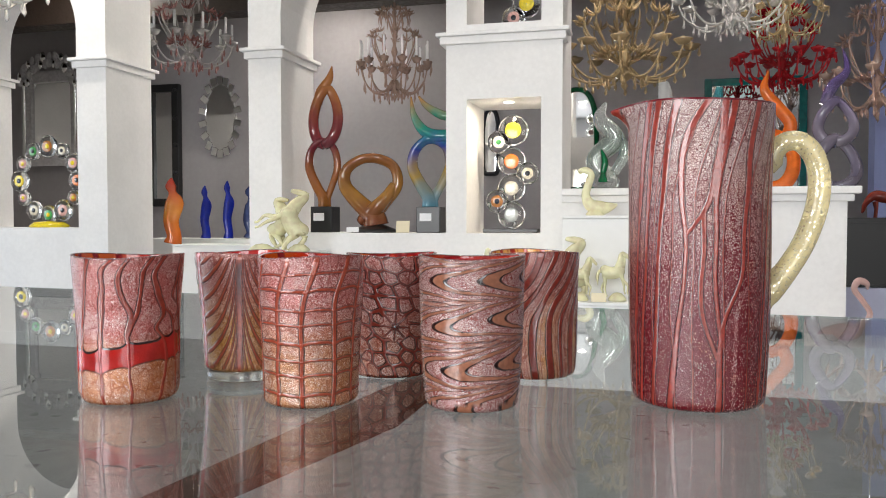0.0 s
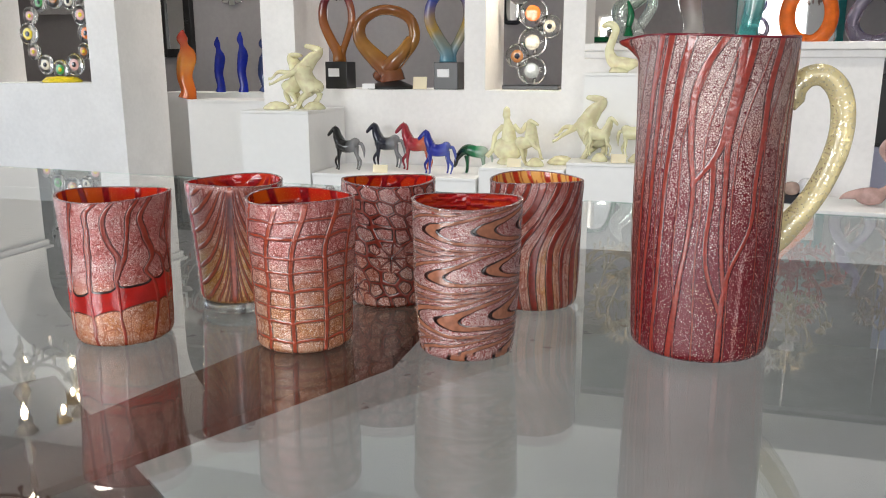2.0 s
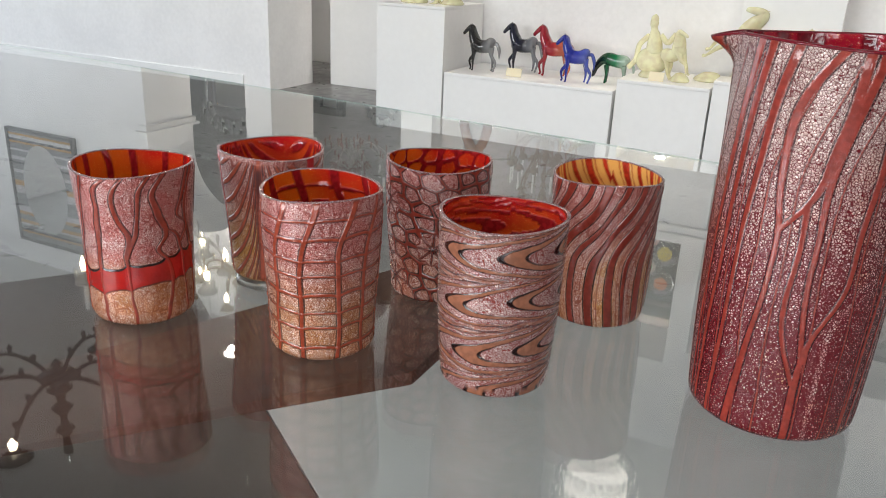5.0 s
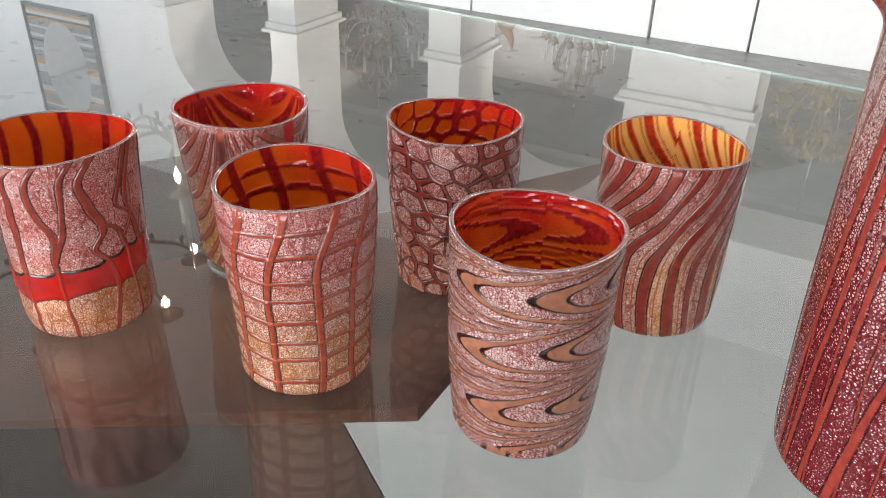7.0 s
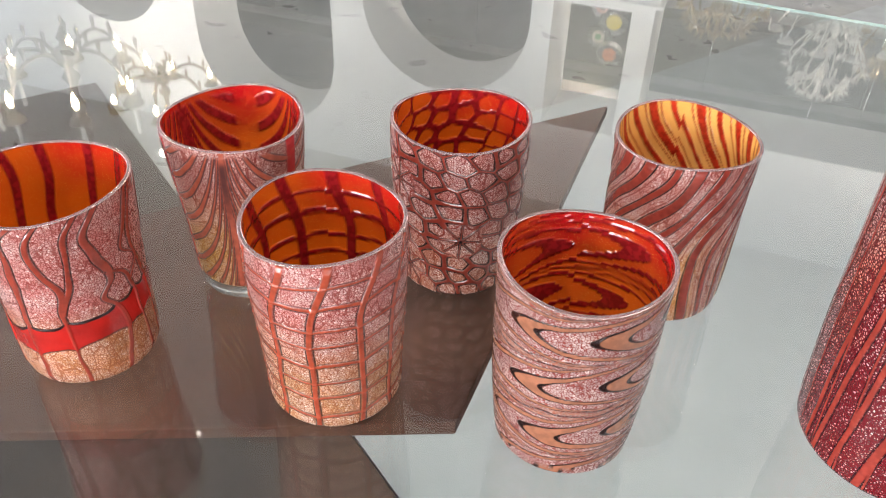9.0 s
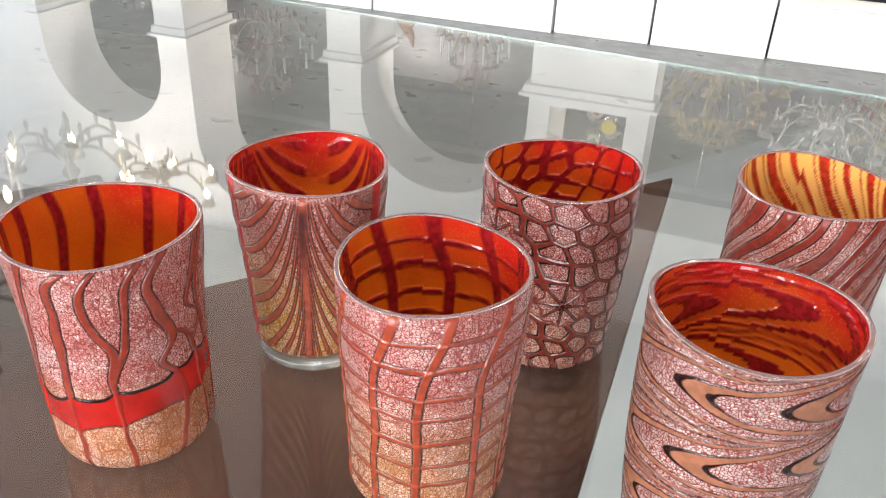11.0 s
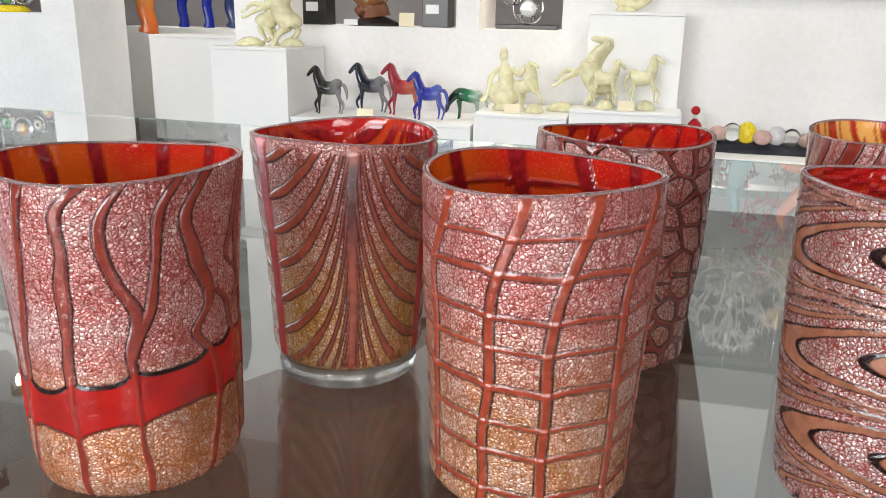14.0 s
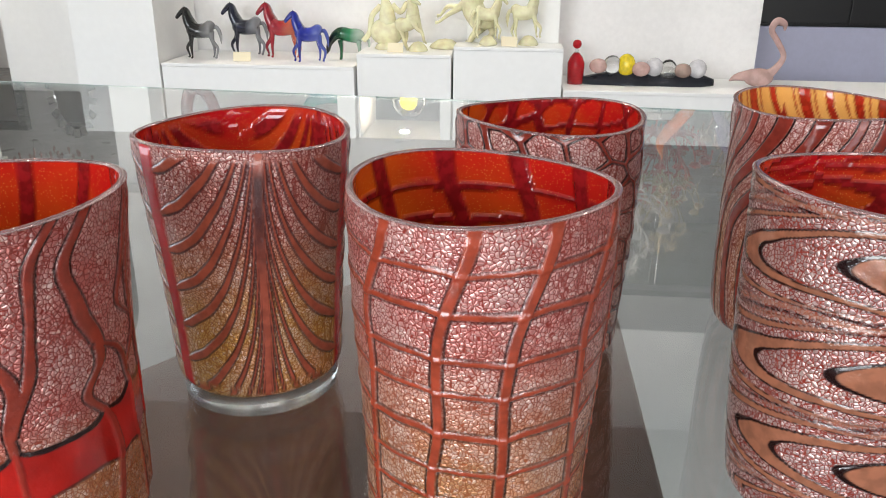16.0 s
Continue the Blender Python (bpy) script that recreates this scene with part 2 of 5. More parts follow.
def part(name, bm, material, parent=None, label="", smooth=False):
    me = bpy.data.meshes.new(name)
    bmesh.ops.recalc_face_normals(bm, faces=bm.faces)
    bm.to_mesh(me)
    bm.free()
    me.materials.append(material)
    if smooth:
        me.polygons.foreach_set("use_smooth", [True] * len(me.polygons))
    ob = new(name, me)
    if parent:
        ob.parent = parent
    if label:
        ob["label"] = label
    return ob


def thing(name, loc, label, category, group="", turn=0.0):
    ob = new(name)
    ob.empty_display_size = 0.05
    ob.matrix_world = pose(*loc, 0, 0, turn)
    return tagged(ob, label, category, group)


def box(x0, x1, y0, y1, z0, z1, bevel=0.004, bm=None):
    one = bmesh.new()
    bmesh.ops.create_cube(one, size=1)
    for v in one.verts:
        v.co = ((x0 + x1) / 2 + v.co.x * (x1 - x0), (y0 + y1) / 2 + v.co.y * (y1 - y0), (z0 + z1) / 2 + v.co.z * (z1 - z0))
    if bevel:
        bmesh.ops.bevel(one, geom=list(one.edges), offset=bevel, segments=2, affect="EDGES", profile=0.6)
    if bm is None:
        return one
    me = bpy.data.meshes.new("tmp")
    one.to_mesh(me)
    one.free()
    bm.from_mesh(me)
    bpy.data.meshes.remove(me)
    return bm


def lathe(profile, n=32, z=0.0):
    """Turned form: profile of (radius, height), closed where the radius is 0."""
    v, f, rings = [], [], []
    for r, h in profile:
        if r <= 1e-6:
            rings.append([len(v)])
            v.append((0, 0, h + z))
        else:
            rings.append(list(range(len(v), len(v) + n)))
            v += [(r * math.cos(2 * math.pi * k / n), r * math.sin(2 * math.pi * k / n), h + z) for k in range(n)]
    for a, b in zip(rings, rings[1:]):
        for k in range(n):
            q = (a[k % len(a)], a[(k + 1) % len(a)], b[(k + 1) % len(b)], b[k % len(b)])
            q = tuple(dict.fromkeys(q))
            if len(q) > 2:
                f.append(q)
    return v, f


def spline(points, steps=8):
    """Catmull-Rom through points (any dimension)."""
    p = [np.array(q, float) for q in points]
    p = [2 * p[0] - p[1], *p, 2 * p[-1] - p[-2]]
    out = []
    for a, b, c, d in zip(p, p[1:], p[2:], p[3:]):
        for k in range(steps):
            t = k / steps
            out.append(0.5 * (2 * b + (c - a) * t + (2 * a - 5 * b + 4 * c - d) * t * t + (3 * b - a - 3 * c + d) * t**3))
    out.append(p[-2])
    return out


def sweep(points, n=12, steps=8, flat=1.0):
    """Round tube through rows (x, y, z, radius), closed at both ends; flat squeezes it across."""
    rows = spline(points, steps)
    v, f = [], []
    side = None
    for k, r in enumerate(rows):
        ahead = Vector((rows[min(k + 1, len(rows) - 1)] - rows[max(k - 1, 0)])[:3]).normalized()
        if side is None:
            side = ahead.orthogonal()
        side = (side - ahead * side.dot(ahead)).normalized()
        up = ahead.cross(side)
        for j in range(n):
            a = 2 * math.pi * j / n
            v.append(Vector(r[:3]) + (side * math.cos(a) + up * math.sin(a) * flat) * max(r[3], 1e-4))
    for k in range(len(rows) - 1):
        for j in range(n):
            f.append((k * n + j, k * n + (j + 1) % n, (k + 1) * n + (j + 1) % n, (k + 1) * n + j))
    f.append(tuple(range(n - 1, -1, -1)))
    f.append(tuple(range((len(rows) - 1) * n, len(rows) * n)))
    return v, f


def ball(c, r, n=14, m=8):
    rx, ry, rz = r if isinstance(r, tuple) else (r, r, r)
    v, f = lathe([(math.sin(math.pi * k / m), -math.cos(math.pi * k / m)) if 0 < k < m else (0, -1 if k == 0 else 1) for k in range(m + 1)], n)
    return [(c[0] + p[0] * rx, c[1] + p[1] * ry, c[2] + p[2] * rz) for p in v], f


def join(*pieces):
    v, f = [], []
    for pv, pf in pieces:
        o = len(v)
        v += [tuple(p) for p in pv]
        f += [tuple(i + o for i in q) for q in pf]
    return v, f


def moved(piece, m):
    return [m @ Vector(p) for p in piece[0]], piece[1]


# ---- the room ----
X0, X1, Y0, Y1 = -8.0, 4.6, -3.5, 8.2
YW, YB = 4.63, 5.13  # front and back of the arcade wall


def solid(name, x0, x1, y0, y1, z0, z1, material, label, cat="wall", bevel=0.0):
    return tagged(part(name, box(x0, x1, y0, y1, z0, z1, bevel), material), label, cat, kind="structure")


solid("floor", X0, X1, Y0, Y1, FLOOR - 0.1, FLOOR, FLOORM, "smooth grey resin shop floor with faint mottling", "floor")
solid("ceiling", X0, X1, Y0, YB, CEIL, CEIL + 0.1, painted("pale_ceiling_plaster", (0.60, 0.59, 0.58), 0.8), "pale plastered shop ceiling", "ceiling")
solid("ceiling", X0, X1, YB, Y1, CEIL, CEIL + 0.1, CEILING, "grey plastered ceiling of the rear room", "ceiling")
solid("wall_back", X0, X1, Y1, Y1 + 0.2, FLOOR - 0.1, CEIL + 0.1, LILAC, "grey-lilac painted back wall of the rear room")
LEFT = "white plastered side wall with a large window"
solid("wall_left", X0 - 0.2, X0, Y0, 0.0, FLOOR - 0.1, CEIL + 0.1, WHITE, LEFT)
solid("wall_left", X0 - 0.2, X0, 3.4, Y1 + 0.2, FLOOR - 0.1, CEIL + 0.1, WHITE, LEFT)
solid("wall_left", X0 - 0.2, X0, 0.0, 3.4, FLOOR - 0.1, -0.3, WHITE, LEFT)
solid("wall_left", X0 - 0.2, X0, 0.0, 3.4, 1.8, CEIL + 0.1, WHITE, LEFT)
solid("wall_right", X1, X1 + 0.2, Y0, Y1 + 0.2, FLOOR - 0.1, CEIL + 0.1, LILAC, "plain grey-lilac side wall")
# window wall behind the visitor
rear = box(X0 - 0.2, X1 + 0.2, Y0 - 0.25, Y0, FLOOR - 0.1, -0.22, 0)
box(X0 - 0.2, X1 + 0.2, Y0 - 0.25, Y0, 1.72, CEIL + 0.1, 0, rear)
for a, b in ((X0 - 0.2, -3.95), (-1.25, 0.55), (2.65, X1 + 0.2)):
    box(a, b, Y0 - 0.25, Y0, -0.22, 1.72, 0, rear)
tagged(part("wall_front", rear, WHITE), "white plastered wall with two shop windows", "wall", kind="structure")
solid("ceiling_beam", X0, X1, 6.9, 7.15, 2.12, CEIL, BEAM, "dark stained wooden ceiling beam", "beam")
solid("ceiling_beam", X0, X1, 5.6, 5.8, 2.20, CEIL, BEAM, "dark stained wooden ceiling beam", "beam")


def arch(name, xa, xb, spring, top, label):
    """Wall above a round-arched opening."""
    bm = bmesh.new()
    r, cx, n = (xb - xa) / 2, (xa + xb) / 2, 28
    prev = None
    for k in range(n + 1):
        a = math.pi * k / n
        x, z = cx - r * math.cos(a), spring + r * math.sin(a)
        ring = [bm.verts.new(p) for p in ((x, YW, z), (x, YB, z), (x, YB, top), (x, YW, top))]
        if prev:
            for j in range(4):
                bm.faces.new((prev[j], prev[(j + 1) % 4], ring[(j + 1) % 4], ring[j]))
        prev = ring
    return tagged(part(name, bm, WHITE), label, "wall", kind="structure")


def capital(x0, x1, y0, y1, z, label):
    """Two-step moulding round a pier."""
    bm = box(x0 - 0.022, x1 + 0.022, y0 - 0.022, y1 + 0.022, z - 0.045, z, 0.006)
    box(x0 - 0.042, x1 + 0.042, y0 - 0.042, y1 + 0.042, z, z + 0.022, 0.005, bm)
    return tagged(part("trim", bm, WHITE), label, "moulding", kind="structure")


PIER = "white plastered arcade pier standing on the floor"
solid("wall_pier", -5.05, -4.76, YW, YB, FLOOR, CEIL, WHITE, PIER)
solid("wall_pier", -3.765, -3.535, YW, YB, FLOOR, CEIL, WHITE, PIER)
solid("wall_pier", -2.485, -2.260, YW, YB, FLOOR, CEIL, WHITE, PIER)
solid("wall_left_part", X0, -5.05, YW, YB, FLOOR, CEIL, WHITE, "plain white plastered wall beside the arcade")
arch("wall_arch", -4.76, -3.765, 1.42, CEIL, "white plastered round arch over a display opening")
arch("wall_arch", -2.260, -1.189, 1.43, CEIL, "white plastered round arch over glass sculptures")
arch("wall_arch", -3.535, -2.485, 1.90, CEIL, "white plastered arch over the doorway")
solid("wall_parapet", -4.76, -3.765, YW, YB, FLOOR, 0.085, WHITE, "white plastered parapet below the arch")
solid("wall_parapet", -2.260, -1.189, YW, YB, FLOOR, 0.058, WHITE, "white plastered parapet carrying glass sculptures")
# pier with two niches
NICHE = "white plastered pier with two lit display niches"
solid("wall_niche_pier", -1.189, -0.501, YW, YB, FLOOR, 0.058, WHITE, NICHE)
solid("wall_niche_pier", -1.189, -1.064, YW, YB, 0.058, 2.05, WHITE, NICHE)
solid("wall_niche_pier", -0.624, -0.501, YW, YB, 0.058, 2.05, WHITE, NICHE)
solid("wall_niche_pier", -1.064, -0.624, YW, YB, 0.849, 1.285, WHITE, NICHE)
solid("wall_niche_pier", -1.189, -0.501, YW, YB, 2.05, CEIL, WHITE, NICHE)
capital(-3.765, -3.535, YW, YB, 1.205, "white stepped moulding round the pier")
capital(-2.485, -2.260, YW, YB, 1.20, "white stepped moulding round the pier")
capital(-4.81, -4.76, YW, YB, 1.19, "white stepped moulding at the arch springing")
capital(-1.200, -0.501, YW - 0.01, YW + 0.1, 1.215, "white stepped moulding across the niche pier")
solid("wall_parapet", -0.501, 1.0, YW, YB, FLOOR, 0.275, WHITE, "white plastered half wall carrying glass sculptures")
solid("trim", -0.501, 1.06, YW - 0.05, YB + 0.04, 0.275, 0.315, WHITE, "white moulded shelf board on the half wall", "shelf", 0.008)
solid("trim", -0.501, 1.03, YW - 0.025, YW, 0.235, 0.275, WHITE, "white cove moulding below the shelf board", "moulding", 0.008)
solid("wall_header", -0.501, X1, YW, YB, 1.95, CEIL, WHITE, "white plastered wall above the wide opening")
solid("wall_return", 2.9, X1, YW, YB, FLOOR, 1.95, WHITE, "plain white plastered wall beside the opening")
solid("baseboard", X0, -3.765, YW - 0.012, YW, FLOOR, FLOOR + 0.09, PLINTH, "low white baseboard along the wall", "baseboard", 0.003)

for sx, sy in SPOTS:
    t = thing("downlight", (sx, sy, CEIL), "small recessed ceiling downlight with a white ring", "lamp", "ceiling downlights")
    v, f = lathe([(0.085, -0.001), (0.105, -0.004), (0.112, -0.012), (0.104, -0.016), (0.088, -0.012)], 28)
    link("ring", v, f, PLINTH, t)
    link("lens", *lathe([(0.0, -0.006), (0.084, -0.006)], 28), DIFF, t, "glowing lamp lens")

# thin dark and pale quads on the floor, meeting along one slanted line
bm = bmesh.new()
ca, sa = math.cos(radians(-35)), math.sin(radians(-35))
quad = [(-1.6 * ca - 0.0 * sa, -1.6 * sa), (1.5 * ca, 1.5 * sa), (1.5 * ca + 1.9 * sa, 1.5 * sa - 1.9 * ca), (-1.6 * ca + 1.9 * sa, -1.6 * sa - 1.9 * ca)]
lo = [bm.verts.new((-0.45 + x, 0.985 + y, FLOOR)) for x, y in quad]
hi = [bm.verts.new((-0.45 + x, 0.985 + y, FLOOR + 0.009)) for x, y in quad]
bm.faces.new(hi)
for k in range(4):
    bm.faces.new((lo[k], lo[(k + 1) % 4], hi[(k + 1) % 4], hi[k]))
bm2 = bmesh.new()
quad = [(a * ca + b * -sa, a * sa + b * ca) for a, b in ((-0.8, 0.004), (2.2, 0.004), (2.2, 2.6), (-0.8, 2.6))]
lo = [bm2.verts.new((-0.45 + x, 0.985 + y, FLOOR)) for x, y in quad]
hi = [bm2.verts.new((-0.45 + x, 0.985 + y, FLOOR + 0.008)) for x, y in quad]
bm2.faces.new(hi)
for k in range(4):
    bm2.faces.new((lo[k], lo[(k + 1) % 4], hi[(k + 1) % 4], hi[k]))
tagged(part("floor_pale_quad", bm2, PALE_QUAD), "light grey flat area on the floor below the glass table", "floor panel")
tagged(part("floor_dark_quad", bm, DARK_QUAD), "dark brown-grey flat area on the floor below the table", "mat")

# ---- plinths below the arcade ----


def plinth(x0, x1, y0, y1, top, label):
    t = thing("plinth", ((x0 + x1) / 2, (y0 + y1) / 2, FLOOR), label, "plinth", "white display plinths")
    w, d, h = (x1 - x0) / 2 - 0.003, (y1 - y0) / 2, top - FLOOR
    part("body", box(-w, w, -d + 0.004, d, 0, h - 0.016, 0.002), PLINTH, t)
    part("top", box(-w, w, -d, d, h - 0.015, h, 0.002), PLINTH, t)
    return t


plinth(-2.36, -1.935, 4.10, 4.61, -0.047, "tall white lacquered plinth carrying gold glass horses")
plinth(-1.93, -0.985, 4.10, 4.61, -0.385, "long low white plinth carrying coloured glass horses")
plinth(-0.98, -0.525, 4.12, 4.61, -0.325, "white plinth carrying pale gold glass figures")
plinth(-0.52, -0.005, 4.12, 4.33, -0.285, "white plinth carrying two pale gold horses")
plinth(-0.47, -0.02, 4.34, 4.61, 0.160, "tall white block with a gold glass bird")
plinth(0.0, 1.7, 4.15, 4.61, -0.480, "long low white ledge carrying dark glass pieces")
plinth(-3.40, -2.62, 5.16, 5.55, -0.04, "white pedestal in the doorway with an orange glass sculpture")

# ---- the table ----
table = thing("glass_table", (-0.5, 0.75, FLOOR), "large clear glass table on a dark slanting wooden support", "table")


def table_local(x, y, z):
    return (x + 0.5, y - 0.75, z - FLOOR)


bm = bmesh.new()
lo, hi = [], []
for x, y in ((-2.0, 0.02), (0.95, 0.02), (0.95, 1.120), (-2.0, 1.385)):
    lo.append(bm.verts.new(table_local(x, y, -0.0125)))
    hi.append(bm.verts.new(table_local(x, y, 0.0)))
bm.faces.new(hi)
bm.faces.new(lo[::-1])
for k in range(4):
    bm.faces.new((lo[k], lo[(k + 1) % 4], hi[(k + 1) % 4], hi[k]))
bmesh.ops.bevel(bm, geom=list(bm.edges), offset=0.0006, segments=1, affect="EDGES", profile=0.5)
top = part("tabletop", bm, TABLEG, table, "thick clear glass sheet with polished edges")
top.visible_shadow = False
top.data.materials.append(EDGEG)
for poly in top.data.polygons:
    poly.material_index = 1 if abs(poly.normal.z) < 0.5 else 0
SLOPE = math.tan(radians(25.6))


def slab(xa, za, length, y0, y1, thick):
    """Board that slants down to the left from its upper edge."""
    bm = bmesh.new()
    xb, zb = xa - length, za - length * SLOPE
    ring = [(xa, za), (xb, zb), (xb, zb - thick), (xa, za - thick)]
    a = [bm.verts.new(table_local(x, y0, z)) for x, z in ring]
    b = [bm.verts.new(table_local(x, y1, z)) for x, z in ring]
    bm.faces.new(a)
    bm.faces.new(b[::-1])
    for k in range(4):
        bm.faces.new((a[k], a[(k + 1) % 4], b[(k + 1) % 4], b[k]))
    bmesh.ops.bevel(bm, geom=list(bm.edges), offset=0.0015, segments=2, affect="EDGES", profile=0.6)
    return bm


part("support_board", slab(-0.174, -0.0165, 1.40, 0.541, 0.920, 0.010), LEG, table, "dark brown slanting support board")
part("support_post", box(*[v + 0.5 for v in (-1.62, -1.55)], 0.541 - 0.75, 0.920 - 0.75, 0.0, 0.10, 0.003), LEG, table, "dark brown upright end board")

# ---- tumblers ----


def wobble(x, seed, n=3):
    rng = random.Random(seed)
    return sum(rng.uniform(0.4, 1.0) / (k + 1) * np.sin((k + 1) * x * rng.uniform(0.8, 1.3) + rng.uniform(0, 6.28)) for k in range(n))


def wrap(a):
    return (a + np.pi) % (2 * np.pi) - np.pi


def sm(x, lo, hi):
    t = np.clip((x - lo) / (hi - lo), 0, 1)
    return t * t * (3 - 2 * t)


WIDE = [1.0]


def stripe(dist, w):
    """1 inside half width w, soft outside; dist and w in metres."""
    w = w * WIDE[0]
    return sm(-dist, -w * 1.25, -w * 0.75)


def canes(U, V, angles, lean, amp, seed, R):
    """Distance in metres to the nearest of some upright wavy canes, and how far between two canes."""
    best = np.full(U.shape, 9.0)
    for k, a in enumerate(angles):
        line = a + lean(V) + amp * wobble(V * 6, seed + k)
        best = np.minimum(best, np.abs(wrap(U - line)) * R)
    return best


def glide(V, vs, us):
    """Smooth curve through the knots (vs, us)."""
    vs, us = np.array(vs, float), np.array(us, float)
    slope = np.gradient(us, vs)
    k = np.clip(np.searchsorted(vs, V) - 1, 0, len(vs) - 2)
    h = vs[k + 1] - vs[k]
    t = np.clip((V - vs[k]) / h, 0, 1)
    return (2 * t**3 - 3 * t**2 + 1) * us[k] + (t**3 - 2 * t**2 + t) * h * slope[k] + (3 * t**2 - 2 * t**3) * us[k + 1] + (t**3 - t**2) * h * slope[k + 1]


def even(n, seed, jitter=0.25):
    rng = random.Random(seed)
    return [2 * math.pi * (k + rng.uniform(-jitter, jitter)) / n - math.pi for k in range(n)]


def layers(U, **k):
    out = {n: np.zeros(U.shape) for n in ("vein", "dark", "warm", "band", "leaf", "relief")}
    out["leaf"][:] = 0.85
    for n, v in k.items():
        out[n] = np.broadcast_to(v, U.shape).copy()
    return out


BAND_CANES = [
    (0.0012, (0, -1.25), (0.5, -1.15), (1, -0.85)),
    (0.0016, (0, -0.62), (0.4, -0.66), (0.8, -0.57), (0.95, -0.52), (1, -0.36)),
    (0.0013, (0, -0.05), (0.35, -0.10), (0.48, -0.13), (0.62, -0.04), (0.72, -0.20), (0.9, -0.24), (1, -0.06)),
    (0.0012, (0.48, -0.11), (0.62, 0.06), (0.75, 0.12), (0.92, 0.20), (1, 0.36)),
    (0.0017, (0, 0.55), (0.45, 0.58), (0.52, 0.44), (0.60, 0.60), (0.75, 0.48), (0.9, 0.40), (1, 0.60)),
    (0.0011, (0, 1.05), (0.3, 0.98), (0.5, 0.90), (0.61, 0.76), (0.65, 0.58)),
    (0.0011, (0.54, 0.92), (0.64, 1.08), (0.72, 0.84), (0.82, 0.96), (1, 1.10)),
    (0.0013, (0, 1.34), (0.5, 1.22), (0.78, 1.02), (1, 1.24)),
]


def red_band(U, V, R):
    d = np.full(U.shape, 9.0)
    w = np.full(U.shape, 0.0012)
    for k, (wide, *rows) in enumerate(BAND_CANES):
        vs, us = zip(*rows)
        dist = np.abs(wrap(U - glide(V, vs, us) - 0.012 * wobble(V * 14, k))) * R + 9.0 * ((V < vs[0] - 0.005) | (V > vs[-1] + 0.005))
        w = np.where(dist < d, wide * (1 + 0.3 * wobble(V * 11, k + 40, 2)), w)
        d = np.minimum(d, dist)
    back = canes(U, V, [1.75, 2.2, 2.7, -2.95, -2.45, -2.0, -1.6], lambda v: 0.10 * np.sin(5 * v), 0.06, 5, R)
    w = np.where(back < d, 0.0013, w)
    d = np.minimum(d, back)
    dome = np.sqrt(np.clip(1 - (1 - np.clip(d / 0.0085, 0, 1)) ** 2, 0, 1))
    low = 0.245 + 0.045 * np.sin(U) + 0.008 * wobble(U * 3, 8) + 0.030 * dome
    high = 0.455 + 0.055 * np.sin(U) + 0.008 * wobble(U * 4, 3) - 0.045 * dome
    band = sm(V, low - 0.006, low + 0.006) * sm(-V, -high - 0.006, -high + 0.006)
    edge = np.maximum(stripe(np.abs(V - high) * 0.1, 0.0008), 0.7 * stripe(np.abs(V - low) * 0.1, 0.0006))
    w = np.where(V > high, w, w * 0.72)
    vein = stripe(d, w)
    rim = 0.95 * stripe(np.abs(d - w * 1.22), 0.00045) * (V > high)
    return layers(U, vein=vein * (1 - 0.45 * band), dark=np.maximum(edge * (1 - vein), rim * (1 - vein)), band=band, warm=sm(-V, -0.52, -0.30) * 0.85,
                  relief=vein * 0.0005 + band * 0.0002, leaf=0.93)


def feather(U, V, R):
    n = 3
    u = (U + 0.17 + math.pi / n) % (2 * math.pi / n) - math.pi / n
    half = math.pi / n - 0.10
    spine = 0.07 * (V - 0.3) + 0.02 * np.sin(6 * V)
    side = np.where(u > spine, 1.0, -1.0)
    a = np.clip(np.abs(u - spine) / half, 1e-3, 1.05)
    q = V - 0.230 * np.log(1 / np.maximum(a, 0.015)) + 0.035 * np.sin(a * 3.1) + 0.02 * side + 0.004 * wobble(U * 8 + V * 9, 3)
    s = 0.150
    slope = np.sqrt(1 + (0.230 / np.maximum(a, 0.02) / half / R * 0.1) ** 2)
    d = np.abs(q / s - np.round(q / s)) * s * 0.100 / slope
    w = 0.00030 + 0.00095 * sm(a, 0.08, 0.6) * sm(-a, -1.15, -0.85) + 0.0002
    fade = sm(V, 0.015, 0.05) * sm(-V, -0.985, -0.95)
    vein = stripe(d, w) * fade
    rim = 0.8 * stripe(np.abs(d - w * 1.15), 0.00036) * fade
    mid = 0.85 * sm(-a, -0.085, -0.02) * sm(V, 0.40, 0.80) * sm(-V, -0.97, -0.9)
    cane = stripe((half + 0.10 - np.abs(u)) * R, 0.0034)
    core = sm(-a, -0.05, -0.02)
    return layers(U, vein=np.maximum(vein * (1 - 0.75 * cane), core), dark=np.maximum(rim * (1 - cane) * (1 - core), 1.0 * mid), band=cane, warm=sm(-V, -0.80, -0.25), relief=np.maximum(vein, cane) * 0.0004, leaf=0.93)


